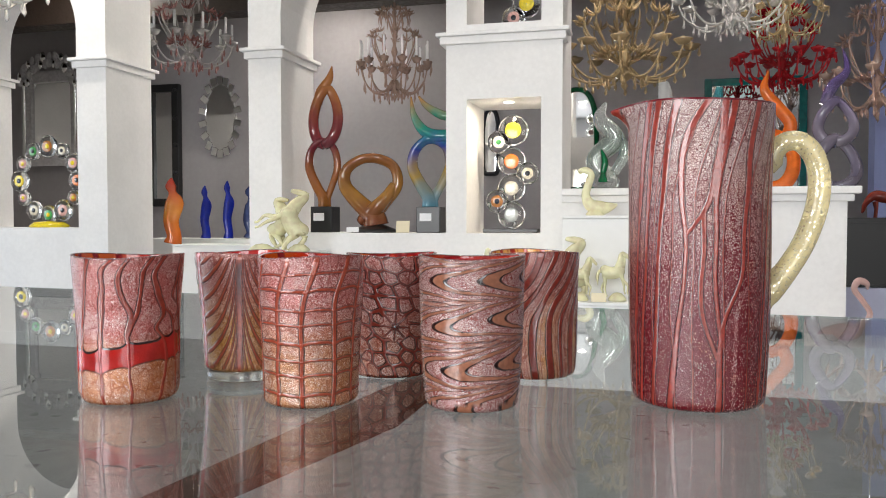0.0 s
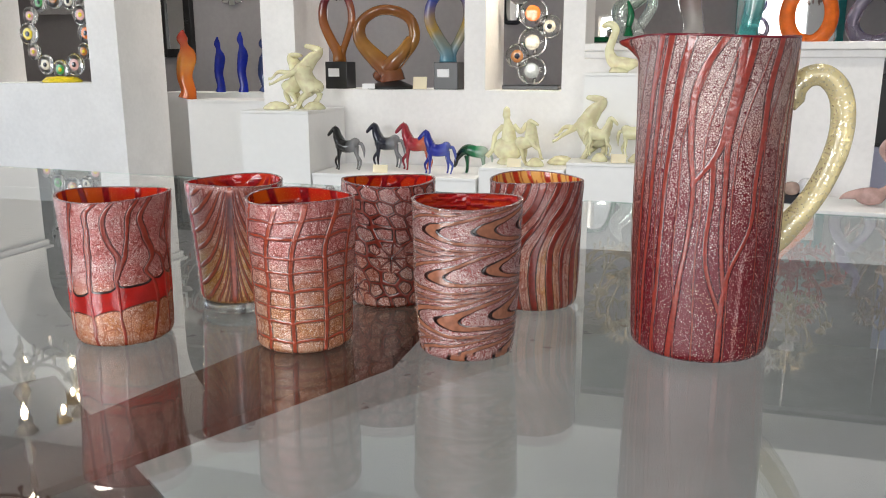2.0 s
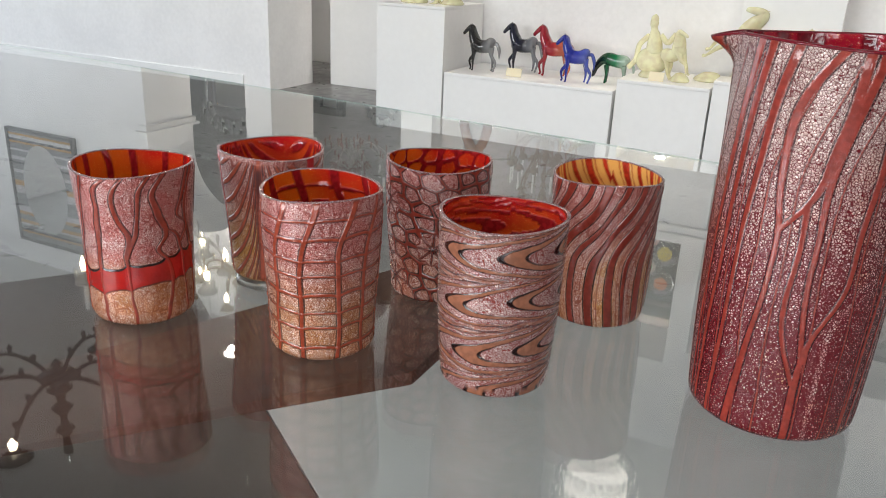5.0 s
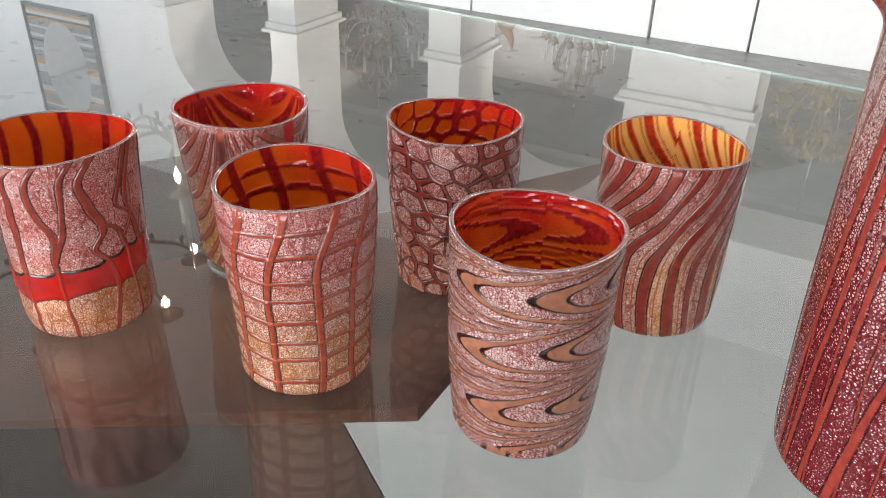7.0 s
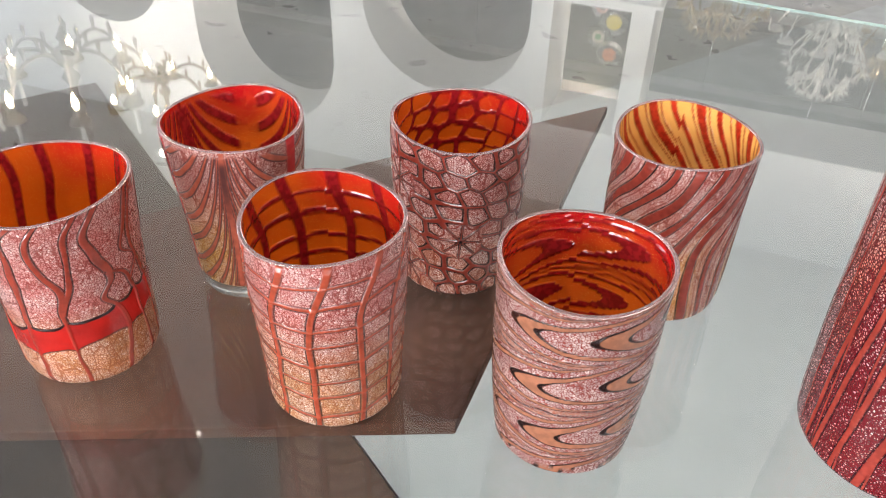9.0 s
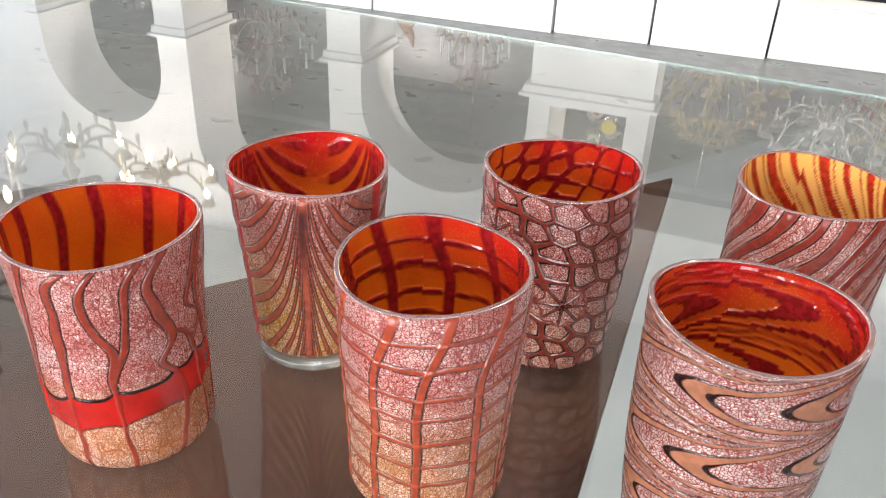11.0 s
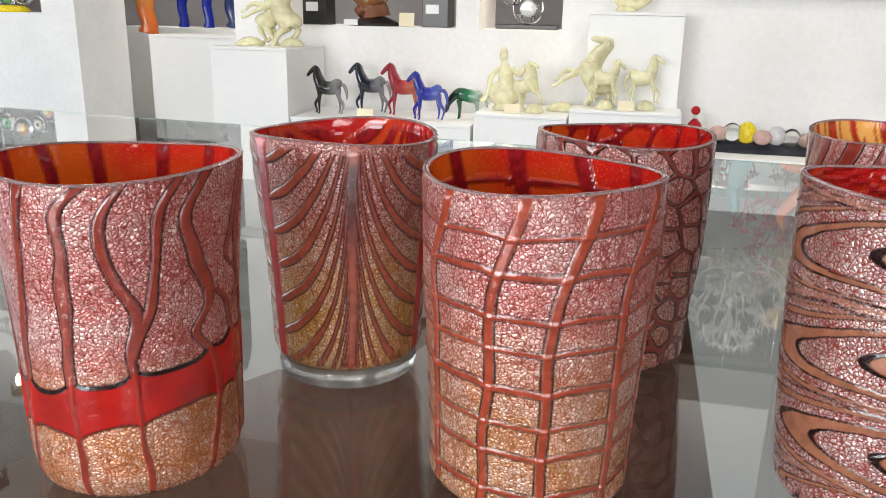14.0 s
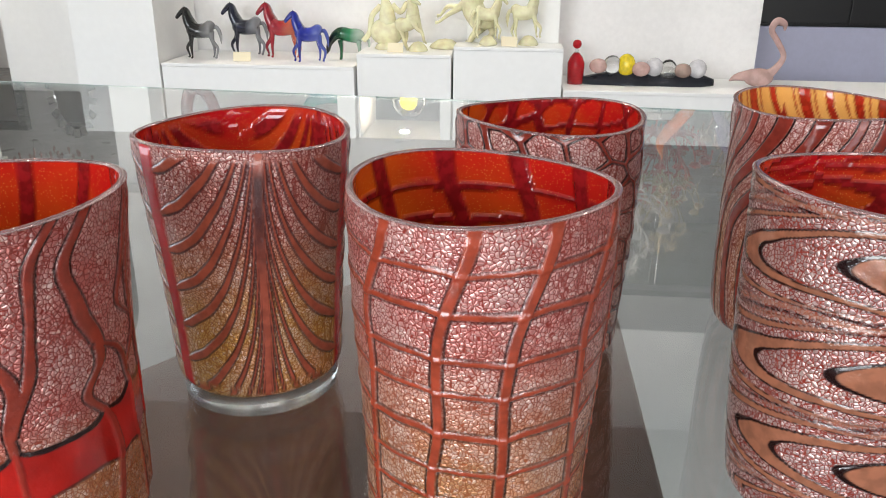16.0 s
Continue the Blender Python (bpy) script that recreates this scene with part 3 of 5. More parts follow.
def grid(U, V, R):
    lean = lambda v: 0.26 * sm(v, 0.68, 1.02) + 0.03 * (v - 0.45)
    ups = [-2.80, -2.18, -1.40, -0.77, -0.24, 0.39, 0.90, 1.50, 2.12, 2.78]
    d = canes(U, V, ups, lean, 0.035, 12, R)
    step = 0.112
    near = np.exp(-(d / 0.0035) ** 2)
    q = V + 0.010 * wobble(U * 2.2, 4) + 0.008 * near + 0.010 * np.sin(V * 21)
    h = np.abs(q / step - np.round(q / step)) * step * 0.105
    top = sm(-V, -0.955, -0.935)
    side = stripe(h, 0.00075) * top
    up = stripe(d, 0.00135 + 0.0004 * sm(V, 0.7, 0.95))
    vein = np.maximum(up, side)
    rim = 0.9 * np.maximum(stripe(np.abs(d - 0.0017), 0.00045), 0.8 * stripe(np.abs(h - 0.00105), 0.00035)) * (1 - up) * top
    return layers(U, vein=vein, dark=rim * (1 - side), warm=sm(-V, -0.78, -0.20) * 0.85, relief=up * 0.0006 + side * 0.0003, leaf=0.93)


def flower(U, V, R):
    """Rounded cells in leaning rows, parted by canes, with a few star flowers."""
    rng = random.Random(17)
    first, second = np.full(U.shape, 9.0), np.full(U.shape, 9.0)
    across = 16
    for row in range(-1, 11):
        v = (row + 0.5) / 9.0
        for k in range(across):
            u = 2 * math.pi * (k + 0.5 * (row % 2) * 0.6 + rng.uniform(-0.20, 0.20)) / across + 0.50 * (v - 0.4)
            vv = v + rng.uniform(-0.024, 0.024)
            dist = np.hypot(wrap(U - u) * R * 0.80, (V - vv) * 0.103 + wrap(U - u) * R * 0.28)
            second = np.minimum(second, np.maximum(first, dist))
            first = np.minimum(first, dist)
    d = (second - first) / 2 + 0.0001 * wobble(U * 20 + V * 30, 4)
    wide = 0.00072 + 0.00035 * np.sin(U * 3 + V * 5)
    vein = stripe(d, wide)
    rim = stripe(np.abs(d - wide * 1.35), 0.00042) * (1 - vein)
    for cu, cv in ((0.02, 0.43), (-0.95, 0.16), (-1.05, 0.74), (1.9, 0.5), (2.9, 0.3)):
        du, dv = wrap(U - cu) * R, (V - cv) * 0.103
        rr, an = np.hypot(du, dv), np.arctan2(dv, du)
        inside = sm(-rr, -0.0135, -0.0115)
        petal = np.abs(np.sin(an * 4 + 0.3)) * np.maximum(rr, 0.0005)
        fan = np.maximum(stripe(petal / 2.2, 0.0007), stripe(np.abs(rr - 0.0118 - 0.0012 * np.cos(an * 8 + 0.6)), 0.0006))
        core = stripe(rr, 0.0012)
        vein = vein * (1 - inside) + inside * fan
        rim = rim * (1 - inside) + inside * np.maximum(stripe(np.abs(petal / 2.2 - 0.0010), 0.0004), core)
    return layers(U, vein=vein, dark=rim, warm=sm(-V, -0.75, -0.15) * 0.45, relief=vein * 0.00045, leaf=0.93)


def swirl(U, V, R):
    """Combed agate: nested hooks in four rows, squeezed to fine lines where two rows meet."""
    k = (V - 0.040 * np.sin(U + 0.4) + 0.010 * wobble(U * 2.5, 9)) / 0.275 + 0.42
    row = np.floor(k)
    y = k - row - 0.5 + 0.06 * np.sin(U * 1.6 + row * 2)
    q = 2.1 * np.abs(2 * y) ** 2.0 - 0.955 * (U + 0.9 * np.mod(row * 0.62, 1.0)) + 0.41 * row + 0.012 * wobble(U * 16 + V * 26, 6, 4)
    fr = q - np.floor(q)
    thick = 0.42 + 0.08 * np.sin(row * 2 + U)
    tan_ = sm(fr, 0.03, 0.05) * sm(-fr, -thick - 0.02, -thick)
    edge = np.maximum(stripe(np.abs(fr - 0.040), 0.032), stripe(np.abs(fr - thick - 0.012), 0.048))
    pinch = sm(np.abs(y), 0.40, 0.49)
    fine = 0.5 + 0.5 * np.sin(k * 2 * np.pi * 8 + 2 * wobble(U * 5, 2))
    return layers(U, vein=np.clip(tan_ * (1 - pinch) + pinch * fine * 0.75, 0, 1), dark=np.clip(edge * (1 - 0.4 * pinch) + 0.6 * pinch * sm(-fine, -0.4, -0.1), 0, 1), warm=0.08 * np.ones(U.shape), relief=tan_ * 0.0002, leaf=0.90)


def stripes(U, V, R):
    shift = 0.75 * sm(V, 0.45, 1.05) - 0.10 * np.sin(V * 5)
    a = (U - shift) * 18 / (2 * np.pi) + 0.20 * wobble(U * 3 + V * 2, 7)
    fr = np.abs(a - np.round(a))
    half = 0.18 + 0.06 * np.sin(np.round(a) * 2.4)
    wide = sm(-fr, -half - 0.02, -half + 0.02)
    edge = stripe(np.abs(fr - half - 0.035), 0.030)
    thin = stripe(np.abs(fr - 0.42), 0.022) * (np.mod(np.round(a), 2) == 0)
    return layers(U, vein=np.maximum(wide, 0.8 * thin), dark=edge, warm=sm(-V, -0.80, -0.30) * (0.6 + 0.4 * np.sin(a * 2.1)) * 0.9, relief=wide * 0.0004, leaf=0.93)


def cup_mesh(name, profile, ncol, pattern, phi, material, parent, label, span, seed, wob=0.010, spout=0.0, inner=False):
    """Lathe with slight hand-blown unevenness; pattern(U, V, R) gives the masks stored on the mesh."""
    prof = np.array(profile)
    u = np.linspace(-np.pi, np.pi, ncol, endpoint=False)
    U, _ = np.meshgrid(u, prof[:, 0])
    rad, z = prof[:, :1], prof[:, 1:]
    V = np.broadcast_to((z - span[0]) / (span[1] - span[0]), U.shape)
    WIDE[0] = 1.8 if inner else 1.0
    L = pattern(U, V, span[2])
    WIDE[0] = 1.0
    rng = random.Random(seed)
    p1, p2 = rng.uniform(0, 6), rng.uniform(0, 6)
    grow = 1 + wob * V * np.sin(2 * U + p1) + wob * 0.45 * np.sin(3 * U + p2 + 3 * V)
    zz = np.broadcast_to(z, U.shape) + 0.0012 * sm(V, 0.7, 1.0) * np.sin(2 * U + p2)
    side = sm(V, 0.02, 0.06) * sm(-V, -0.99, -0.96)
    rr = rad * grow + (-0.35 if inner else 1.0) * L["relief"] * side
    if spout:
        rr = rr + spout * np.exp(-(wrap(U + 1.35) / 0.17) ** 2) * sm(V, 0.91, 1.0) ** 1.4
        zz = zz - 0.003 * np.exp(-(wrap(U + 1.35) / 0.16) ** 2) * sm(V, 0.96, 1.0)
    A = U + phi
    co = np.stack([rr * np.cos(A), rr * np.sin(A), zz], -1).reshape(-1, 3)
    nr = len(prof)
    i = np.arange(nr - 1)[:, None] * ncol + np.arange(ncol)[None, :]
    j = np.arange(nr - 1)[:, None] * ncol + (np.arange(ncol)[None, :] + 1) % ncol
    quads = np.stack([i, j, j + ncol, i + ncol], -1).reshape(-1, 4)
    if inner:
        quads = quads[:, ::-1]
    me = bpy.data.meshes.new(name)
    me.vertices.add(len(co))
    me.vertices.foreach_set("co", co.astype(np.float32).ravel())
    me.loops.add(quads.size)
    me.loops.foreach_set("vertex_index", quads.astype(np.int32).ravel())
    me.polygons.add(len(quads))
    me.polygons.foreach_set("loop_start", np.arange(0, quads.size, 4, dtype=np.int32))
    me.update(calc_edges=True)
    me.polygons.foreach_set("use_smooth", np.ones(len(quads), dtype=bool))
    for key in ("vein", "dark", "warm", "band", "leaf"):
        me.attributes.new(key, "FLOAT", "POINT").data.foreach_set("value", L[key].astype(np.float32).ravel())
    me.attributes.new("height", "FLOAT", "POINT").data.foreach_set("value", V.astype(np.float32).ravel())
    me.materials.append(material)
    me.validate()
    ob = new(name, me)
    ob.parent = parent
    if label:
        ob["label"] = label
    return ob


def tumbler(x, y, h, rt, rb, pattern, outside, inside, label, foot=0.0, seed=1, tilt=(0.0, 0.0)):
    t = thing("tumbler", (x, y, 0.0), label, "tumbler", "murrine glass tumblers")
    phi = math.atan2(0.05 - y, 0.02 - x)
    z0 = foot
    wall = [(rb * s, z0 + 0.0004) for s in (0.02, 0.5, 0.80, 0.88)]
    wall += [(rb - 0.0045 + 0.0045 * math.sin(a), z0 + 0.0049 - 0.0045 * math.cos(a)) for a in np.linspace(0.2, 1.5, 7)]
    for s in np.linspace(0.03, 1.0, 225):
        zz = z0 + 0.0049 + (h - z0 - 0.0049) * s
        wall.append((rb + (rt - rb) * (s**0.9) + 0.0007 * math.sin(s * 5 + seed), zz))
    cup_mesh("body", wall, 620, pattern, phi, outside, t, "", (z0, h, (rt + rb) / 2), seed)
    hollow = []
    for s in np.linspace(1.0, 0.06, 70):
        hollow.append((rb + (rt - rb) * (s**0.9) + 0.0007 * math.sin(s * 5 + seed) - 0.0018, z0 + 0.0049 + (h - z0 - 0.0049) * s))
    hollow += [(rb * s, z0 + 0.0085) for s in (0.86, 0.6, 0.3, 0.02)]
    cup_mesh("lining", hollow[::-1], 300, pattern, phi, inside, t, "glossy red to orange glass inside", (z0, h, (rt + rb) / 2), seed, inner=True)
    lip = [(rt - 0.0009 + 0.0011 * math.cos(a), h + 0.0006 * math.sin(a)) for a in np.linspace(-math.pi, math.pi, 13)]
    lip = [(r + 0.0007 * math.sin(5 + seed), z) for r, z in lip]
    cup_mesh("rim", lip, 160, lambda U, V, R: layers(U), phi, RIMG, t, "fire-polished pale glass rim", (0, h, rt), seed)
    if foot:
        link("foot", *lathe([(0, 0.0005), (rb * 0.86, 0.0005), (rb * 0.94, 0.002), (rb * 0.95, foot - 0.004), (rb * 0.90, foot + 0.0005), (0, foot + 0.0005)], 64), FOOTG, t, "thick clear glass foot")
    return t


PINK, AMBER = (0.44, 0.140, 0.125), (0.37, 0.150, 0.036)
CANE, EDGE = (0.175, 0.024, 0.014), (0.012, 0.004, 0.004)
RED, ORANGE, WINE = (0.40, 0.006, 0.009), (0.64, 0.125, 0.006), (0.17, 0.006, 0.008)
# 5.0 puts the window-side glow into the colour of this lining
IN1 = lining("red_orange_lining", (0.44, 0.010, 0.008), ORANGE, WINE, 5.0)
IN2 = lining("deep_red_lining", RED, (0.70, 0.15, 0.012), (0.19, 0.008, 0.010))
IN3 = lining("amber_striped_lining", (0.74, 0.36, 0.09), (0.80, 0.46, 0.14), (0.30, 0.020, 0.008))
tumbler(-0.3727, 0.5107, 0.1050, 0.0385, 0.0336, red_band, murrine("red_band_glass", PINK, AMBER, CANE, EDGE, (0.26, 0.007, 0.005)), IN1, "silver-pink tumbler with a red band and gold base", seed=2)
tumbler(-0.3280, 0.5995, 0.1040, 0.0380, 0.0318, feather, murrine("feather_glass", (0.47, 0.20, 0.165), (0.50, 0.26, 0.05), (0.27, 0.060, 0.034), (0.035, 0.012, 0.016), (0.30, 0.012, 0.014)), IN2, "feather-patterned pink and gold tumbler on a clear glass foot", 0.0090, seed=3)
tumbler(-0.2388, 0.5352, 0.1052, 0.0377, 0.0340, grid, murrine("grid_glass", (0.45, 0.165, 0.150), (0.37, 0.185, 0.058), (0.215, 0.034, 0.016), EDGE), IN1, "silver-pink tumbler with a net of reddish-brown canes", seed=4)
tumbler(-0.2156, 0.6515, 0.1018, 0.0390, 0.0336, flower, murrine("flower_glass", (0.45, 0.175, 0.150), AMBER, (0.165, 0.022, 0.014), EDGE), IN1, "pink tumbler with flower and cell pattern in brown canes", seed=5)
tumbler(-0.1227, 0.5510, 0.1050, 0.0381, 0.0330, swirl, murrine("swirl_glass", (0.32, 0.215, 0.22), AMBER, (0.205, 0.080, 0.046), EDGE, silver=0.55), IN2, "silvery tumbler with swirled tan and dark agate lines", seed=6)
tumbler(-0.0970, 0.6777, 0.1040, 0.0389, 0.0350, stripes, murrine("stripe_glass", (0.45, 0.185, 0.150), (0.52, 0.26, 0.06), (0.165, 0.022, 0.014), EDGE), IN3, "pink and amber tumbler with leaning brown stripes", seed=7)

# ---- pitcher ----


PITCHER_CANES = [
    ((0.0, -0.44), (0.29, -0.28), (0.57, -0.20), (0.68, -0.26), (0.93, -0.09), (1.0, 0.09)),
    ((0.57, -0.20), (0.645, 0.03), (0.79, 0.19), (0.92, 0.28), (1.0, 0.31)),
    ((0.0, 0.29), (0.18, 0.27), (0.30, 0.32), (0.445, 0.58), (0.59, 0.62), (0.73, 0.66), (0.855, 0.69), (1.0, 0.81)),
    ((0.24, 0.29), (0.38, 0.20), (0.567, 0.20), (0.70, 0.21), (0.91, 0.36), (1.0, 0.42)),
    ((0.18, 0.25), (0.29, 0.06), (0.567, 0.04), (0.645, 0.03)),
    ((0.0, 0.97), (0.34, 1.05), (0.567, 1.10), (0.85, 1.25), (1.0, 1.38)),
    ((0.0, -0.72), (0.30, -0.62), (0.60, -0.56), (0.85, -0.46), (1.0, -0.30)),
    ((0.0, -0.95), (0.40, -0.84), (0.75, -0.74), (1.0, -0.58)),
]


def pitcher_lines(U, V, R):
    """Canes that run together like twigs, over silver leaf that breaks up into drops towards the base."""
    d = np.full(U.shape, 9.0)
    w = np.full(U.shape, 0.001)
    for turn in (0.0, 2.09, -2.09):
        for k, rows in enumerate(PITCHER_CANES):
            vs, us = zip(*rows)
            line = glide(V, vs, us) + turn + 0.012 * wobble(V * 9, k + 3)
            dist = np.abs(wrap(U - line)) * R + 9.0 * ((V < vs[0] - 0.004) | (V > vs[-1] + 0.004))
            wide = 0.00130 + 0.0010 * sm(V, 0.45, 0.95) + (0.0007 * sm(-V, -0.35, -0.1) if k in (0, 2) else 0.0)
            w = np.where(dist < d, wide, w)
            d = np.minimum(d, dist)
    thin = canes(U, V, even(20, 61, 0.35), lambda v: 0.34 * sm(v, 0.66, 1.05) - 0.03 * np.sin(3.5 * v), 0.02, 120, R) + 9.0 * (V > 0.97)
    vein = np.maximum(stripe(d, w), 0.9 * stripe(thin, 0.00048))
    rim = 0.95 * np.maximum(stripe(np.abs(d - w * 1.25), 0.0004), 0.7 * stripe(np.abs(thin - 0.0008), 0.0003)) * (1 - vein)
    fall = sm(-V, -0.95, -0.30)
    drops = stripe(np.abs(wrap(U - 0.50 - 0.30 * sm(V, 0.3, 0.5))) * R, 0.0016) * sm(-V, -0.95, -0.9)
    return layers(U, vein=vein, dark=rim, warm=fall, leaf=0.93 - 0.64 * sm(-V, -0.85, -0.20) + 0.45 * drops * sm(-V, -0.5, -0.3), relief=vein * 0.0004)


PX, PY, PH, PRT, PRB = 0.0327, 0.6045, 0.2110, 0.0510, 0.0462
pitcher = thing("pitcher", (PX, PY, 0.0), "tall wine-red and silver glass pitcher with brown canes and gold handle", "pitcher")
phi = math.atan2(0.05 - PY, 0.02 - PX)
wall = [(PRB * s, 0.0005) for s in (0.02, 0.5, 0.8, 0.88)]
wall += [(PRB - 0.006 + 0.006 * math.sin(a), 0.0065 - 0.006 * math.cos(a)) for a in np.linspace(0.2, 1.5, 7)]
wall += [(PRB + (PRT - PRB) * s + 0.0008 * math.sin(s * 6), 0.0065 + (PH - 0.0065) * s) for s in np.linspace(0.02, 1, 380)]
P_OUT = murrine("pitcher_glass", (0.40, 0.285, 0.255), (0.46, 0.180, 0.180), (0.190, 0.026, 0.018), (0.02, 0.004, 0.006), cell=720, gaps=(0.100, 0.004, 0.008), silver=0.5, sparse=True)
cup_mesh("body", wall, 560, pitcher_lines, phi, P_OUT, pitcher, "", (0.0, PH, 0.049), 11, 0.006, 0.013)
hollow = [(PRB * s, 0.010) for s in (0.02, 0.5, 0.86)] + [(PRB + (PRT - PRB) * s + 0.0008 * math.sin(s * 6) - 0.003, 0.0065 + (PH - 0.0065) * s) for s in np.linspace(0.04, 1, 120)]
cup_mesh("lining", hollow, 320, pitcher_lines, phi, lining("wine_lining", (0.30, 0.006, 0.02), (0.22, 0.006, 0.02), (0.10, 0.004, 0.008)), pitcher, "glossy dark wine-red inside", (0.0, PH, 0.049), 11, 0.006, 0.013, True)
lip = [(PRT - 0.0013 + 0.0015 * math.cos(a), PH + 0.0010 * math.sin(a)) for a in np.linspace(-math.pi, math.pi, 13)]
lip = [(r + 0.0008 * math.sin(6), z) for r, z in lip]
cup_mesh("rim", lip, 200, lambda U, V, R: layers(U), phi, RIMD, pitcher, "dark red polished rim", (0, PH, PRT), 11, 0.006, 0.013)
HD = radians(10)
hx, hy = math.cos(HD), math.sin(HD)
rows = [(0.0490, 0.187, 0.0060), (0.0500, 0.172, 0.0078), (0.0520, 0.1785, 0.0072), (0.0590, 0.1860, 0.0070), (0.0700, 0.1865, 0.0072), (0.0800, 0.1760, 0.0075), (0.0838, 0.1580, 0.0077), (0.0815, 0.1370, 0.0078), (0.0730, 0.1135, 0.0078), (0.0615, 0.0945, 0.0082), (0.0520, 0.0830, 0.0095), (0.0468, 0.0745, 0.0085), (0.0455, 0.0665, 0.0050)]
link("handle", *sweep([(r * hx, r * hy, z, w) for r, z, w in rows], 24, 8), HANDLE, pitcher, "curved gold-flecked glass handle")


# ---- glass animals on the plinths ----


def horse_form(n=10):
    """Standing horse looking along -x, about 1 long and 1 high, feet at z = 0; one joined form."""
    body = sweep([(0.36, 0, 0.56, 0.05), (0.30, 0, 0.58, 0.165), (0.12, 0, 0.54, 0.150), (-0.06, 0, 0.54, 0.150), (-0.20, 0, 0.60, 0.155), (-0.27, 0, 0.66, 0.06)], n + 4)
    neck = sweep([(-0.16, 0, 0.60, 0.16), (-0.25, 0, 0.76, 0.135), (-0.29, 0, 0.90, 0.105), (-0.35, 0, 0.94, 0.068), (-0.44, 0, 0.88, 0.060), (-0.53, 0, 0.80, 0.044), (-0.55, 0, 0.78, 0.015)], n, flat=0.75)
    mane = sweep([(-0.30, 0, 0.99, 0.015), (-0.25, 0, 0.92, 0.03), (-0.18, 0, 0.80, 0.03), (-0.11, 0, 0.70, 0.015)], 8, flat=0.5)
    ears = [sweep([(-0.335, s * 0.03, 0.95, 0.02), (-0.33, s * 0.035, 1.02, 0.004)], 6) for s in (-1, 1)]
    legs = []
    for x, k, s in ((-0.20, -0.16, 1), (-0.19, -0.02, -1), (0.27, 0.05, 1), (0.29, 0.16, -1)):
        legs.append(sweep([(x, s * 0.06, 0.52, 0.085), (x + k * 0.3, s * 0.065, 0.34, 0.050), (x + k, s * 0.065, 0.20, 0.036), (x + k * 0.75, s * 0.065, 0.05, 0.022), (x + k * 0.75 - 0.02, s * 0.065, 0.0, 0.030)], 8))
    tail = sweep([(0.36, 0, 0.60, 0.03), (0.45, 0, 0.60, 0.045), (0.52, 0, 0.46, 0.045), (0.53, 0, 0.28, 0.008)], 8)
    v, f = join(body, neck, mane, *ears, *legs, tail)
    return [(p[0] * 0.80, p[1] * 1.25, p[2]) for p in v], f


HORSE = horse_form()


def figurine(name, form, m, material, label, category, group=""):
    v, f = form
    mm = m.to_3x3().to_4x4()
    ob = link(name, [mm @ Vector(p) for p in v], f, material)
    ob.matrix_world = Matrix.Translation(m.translation)
    return tagged(ob, label, category, group)


def placed(x, y, z, s, yaw=0.0, pitch=0.0):
    return pose(x, y, z, 0, pitch, yaw) @ Matrix.Scale(s, 4)


CLEARISH = (0.80, 0.82, 0.82)
for x, y, s, yaw, stops, word in (
    (-1.80, 4.30, 0.245, 8, ((0.012, 0.012, 0.013), (0.02, 0.02, 0.02), (0.35, 0.35, 0.36)), "black and clear"),
    (-1.615, 4.45, 0.258, 12, ((0.02, 0.022, 0.05), (0.012, 0.014, 0.03), (0.30, 0.31, 0.33)), "midnight blue and grey"),
    (-1.415, 4.40, 0.265, 10, ((0.28, 0.01, 0.03), (0.42, 0.02, 0.03), (0.62, 0.16, 0.08)), "ruby red"),
    (-1.245, 4.26, 0.238, 14, ((0.01, 0.02, 0.25), (0.015, 0.03, 0.40), (0.10, 0.14, 0.5)), "cobalt blue"),
):
    figurine("glass_horse", HORSE, placed(x, y, -0.385, s, yaw), blend_glass("horse_glass", stops, 0, -0.5 * s, 0.45 * s), f"{word} glass horse trotting on the low white plinth", "figurine", "coloured glass horses")
GRAZE = join(sweep([(0.34, 0, 0.42, 0.05), (0.25, 0, 0.50, 0.15), (0.05, 0, 0.52, 0.15), (-0.14, 0, 0.56, 0.14), (-0.28, 0, 0.50, 0.10), (-0.40, 0, 0.34, 0.065), (-0.44, 0, 0.20, 0.045), (-0.47, 0, 0.12, 0.02)], 14), *[sweep([(x, s * 0.07, 0.42, 0.06), (x + 0.02, s * 0.075, 0.2, 0.03), (x, s * 0.075, 0.0, 0.028)], 8) for x in (-0.16, 0.24) for s in (-1, 1)], sweep([(0.34, 0, 0.5, 0.03), (0.46, 0, 0.4, 0.035), (0.48, 0, 0.16, 0.006)], 8))
figurine("glass_horse", GRAZE, placed(-1.065, 4.36, -0.385, 0.225, 6), blend_glass("horse_glass", ((0.01, 0.012, 0.012), (0.01, 0.22, 0.08), (0.55, 0.66, 0.58)), 0, -0.09, 0.11), "green and clear grazing glass horse on the white plinth", "figurine", "coloured glass horses")


def card(x, y, z, w, h, yaw, material, label):
    bm = box(-w / 2, w / 2, -0.002, 0.002, 0, h, 0.0005)
    bmesh.ops.transform(bm, matrix=pose(0, 0, 0, -14, 0, 0), verts=bm.verts)
    ob = part("price_card", bm, material)
    ob.matrix_world = pose(x, y, z + 0.001, 0, 0, yaw)
    return tagged(ob, label, "card", "price cards")


card(-1.56, 4.20, -0.385, 0.085, 0.045, 4, CARD, "small cream price card on the white plinth")
card(-0.80, 4.18, -0.325, 0.075, 0.045, -3, CARD, "small cream price card on the white plinth")
card(-0.26, 4.16, -0.285, 0.075, 0.045, 3, CARD, "small cream price card on the white plinth")
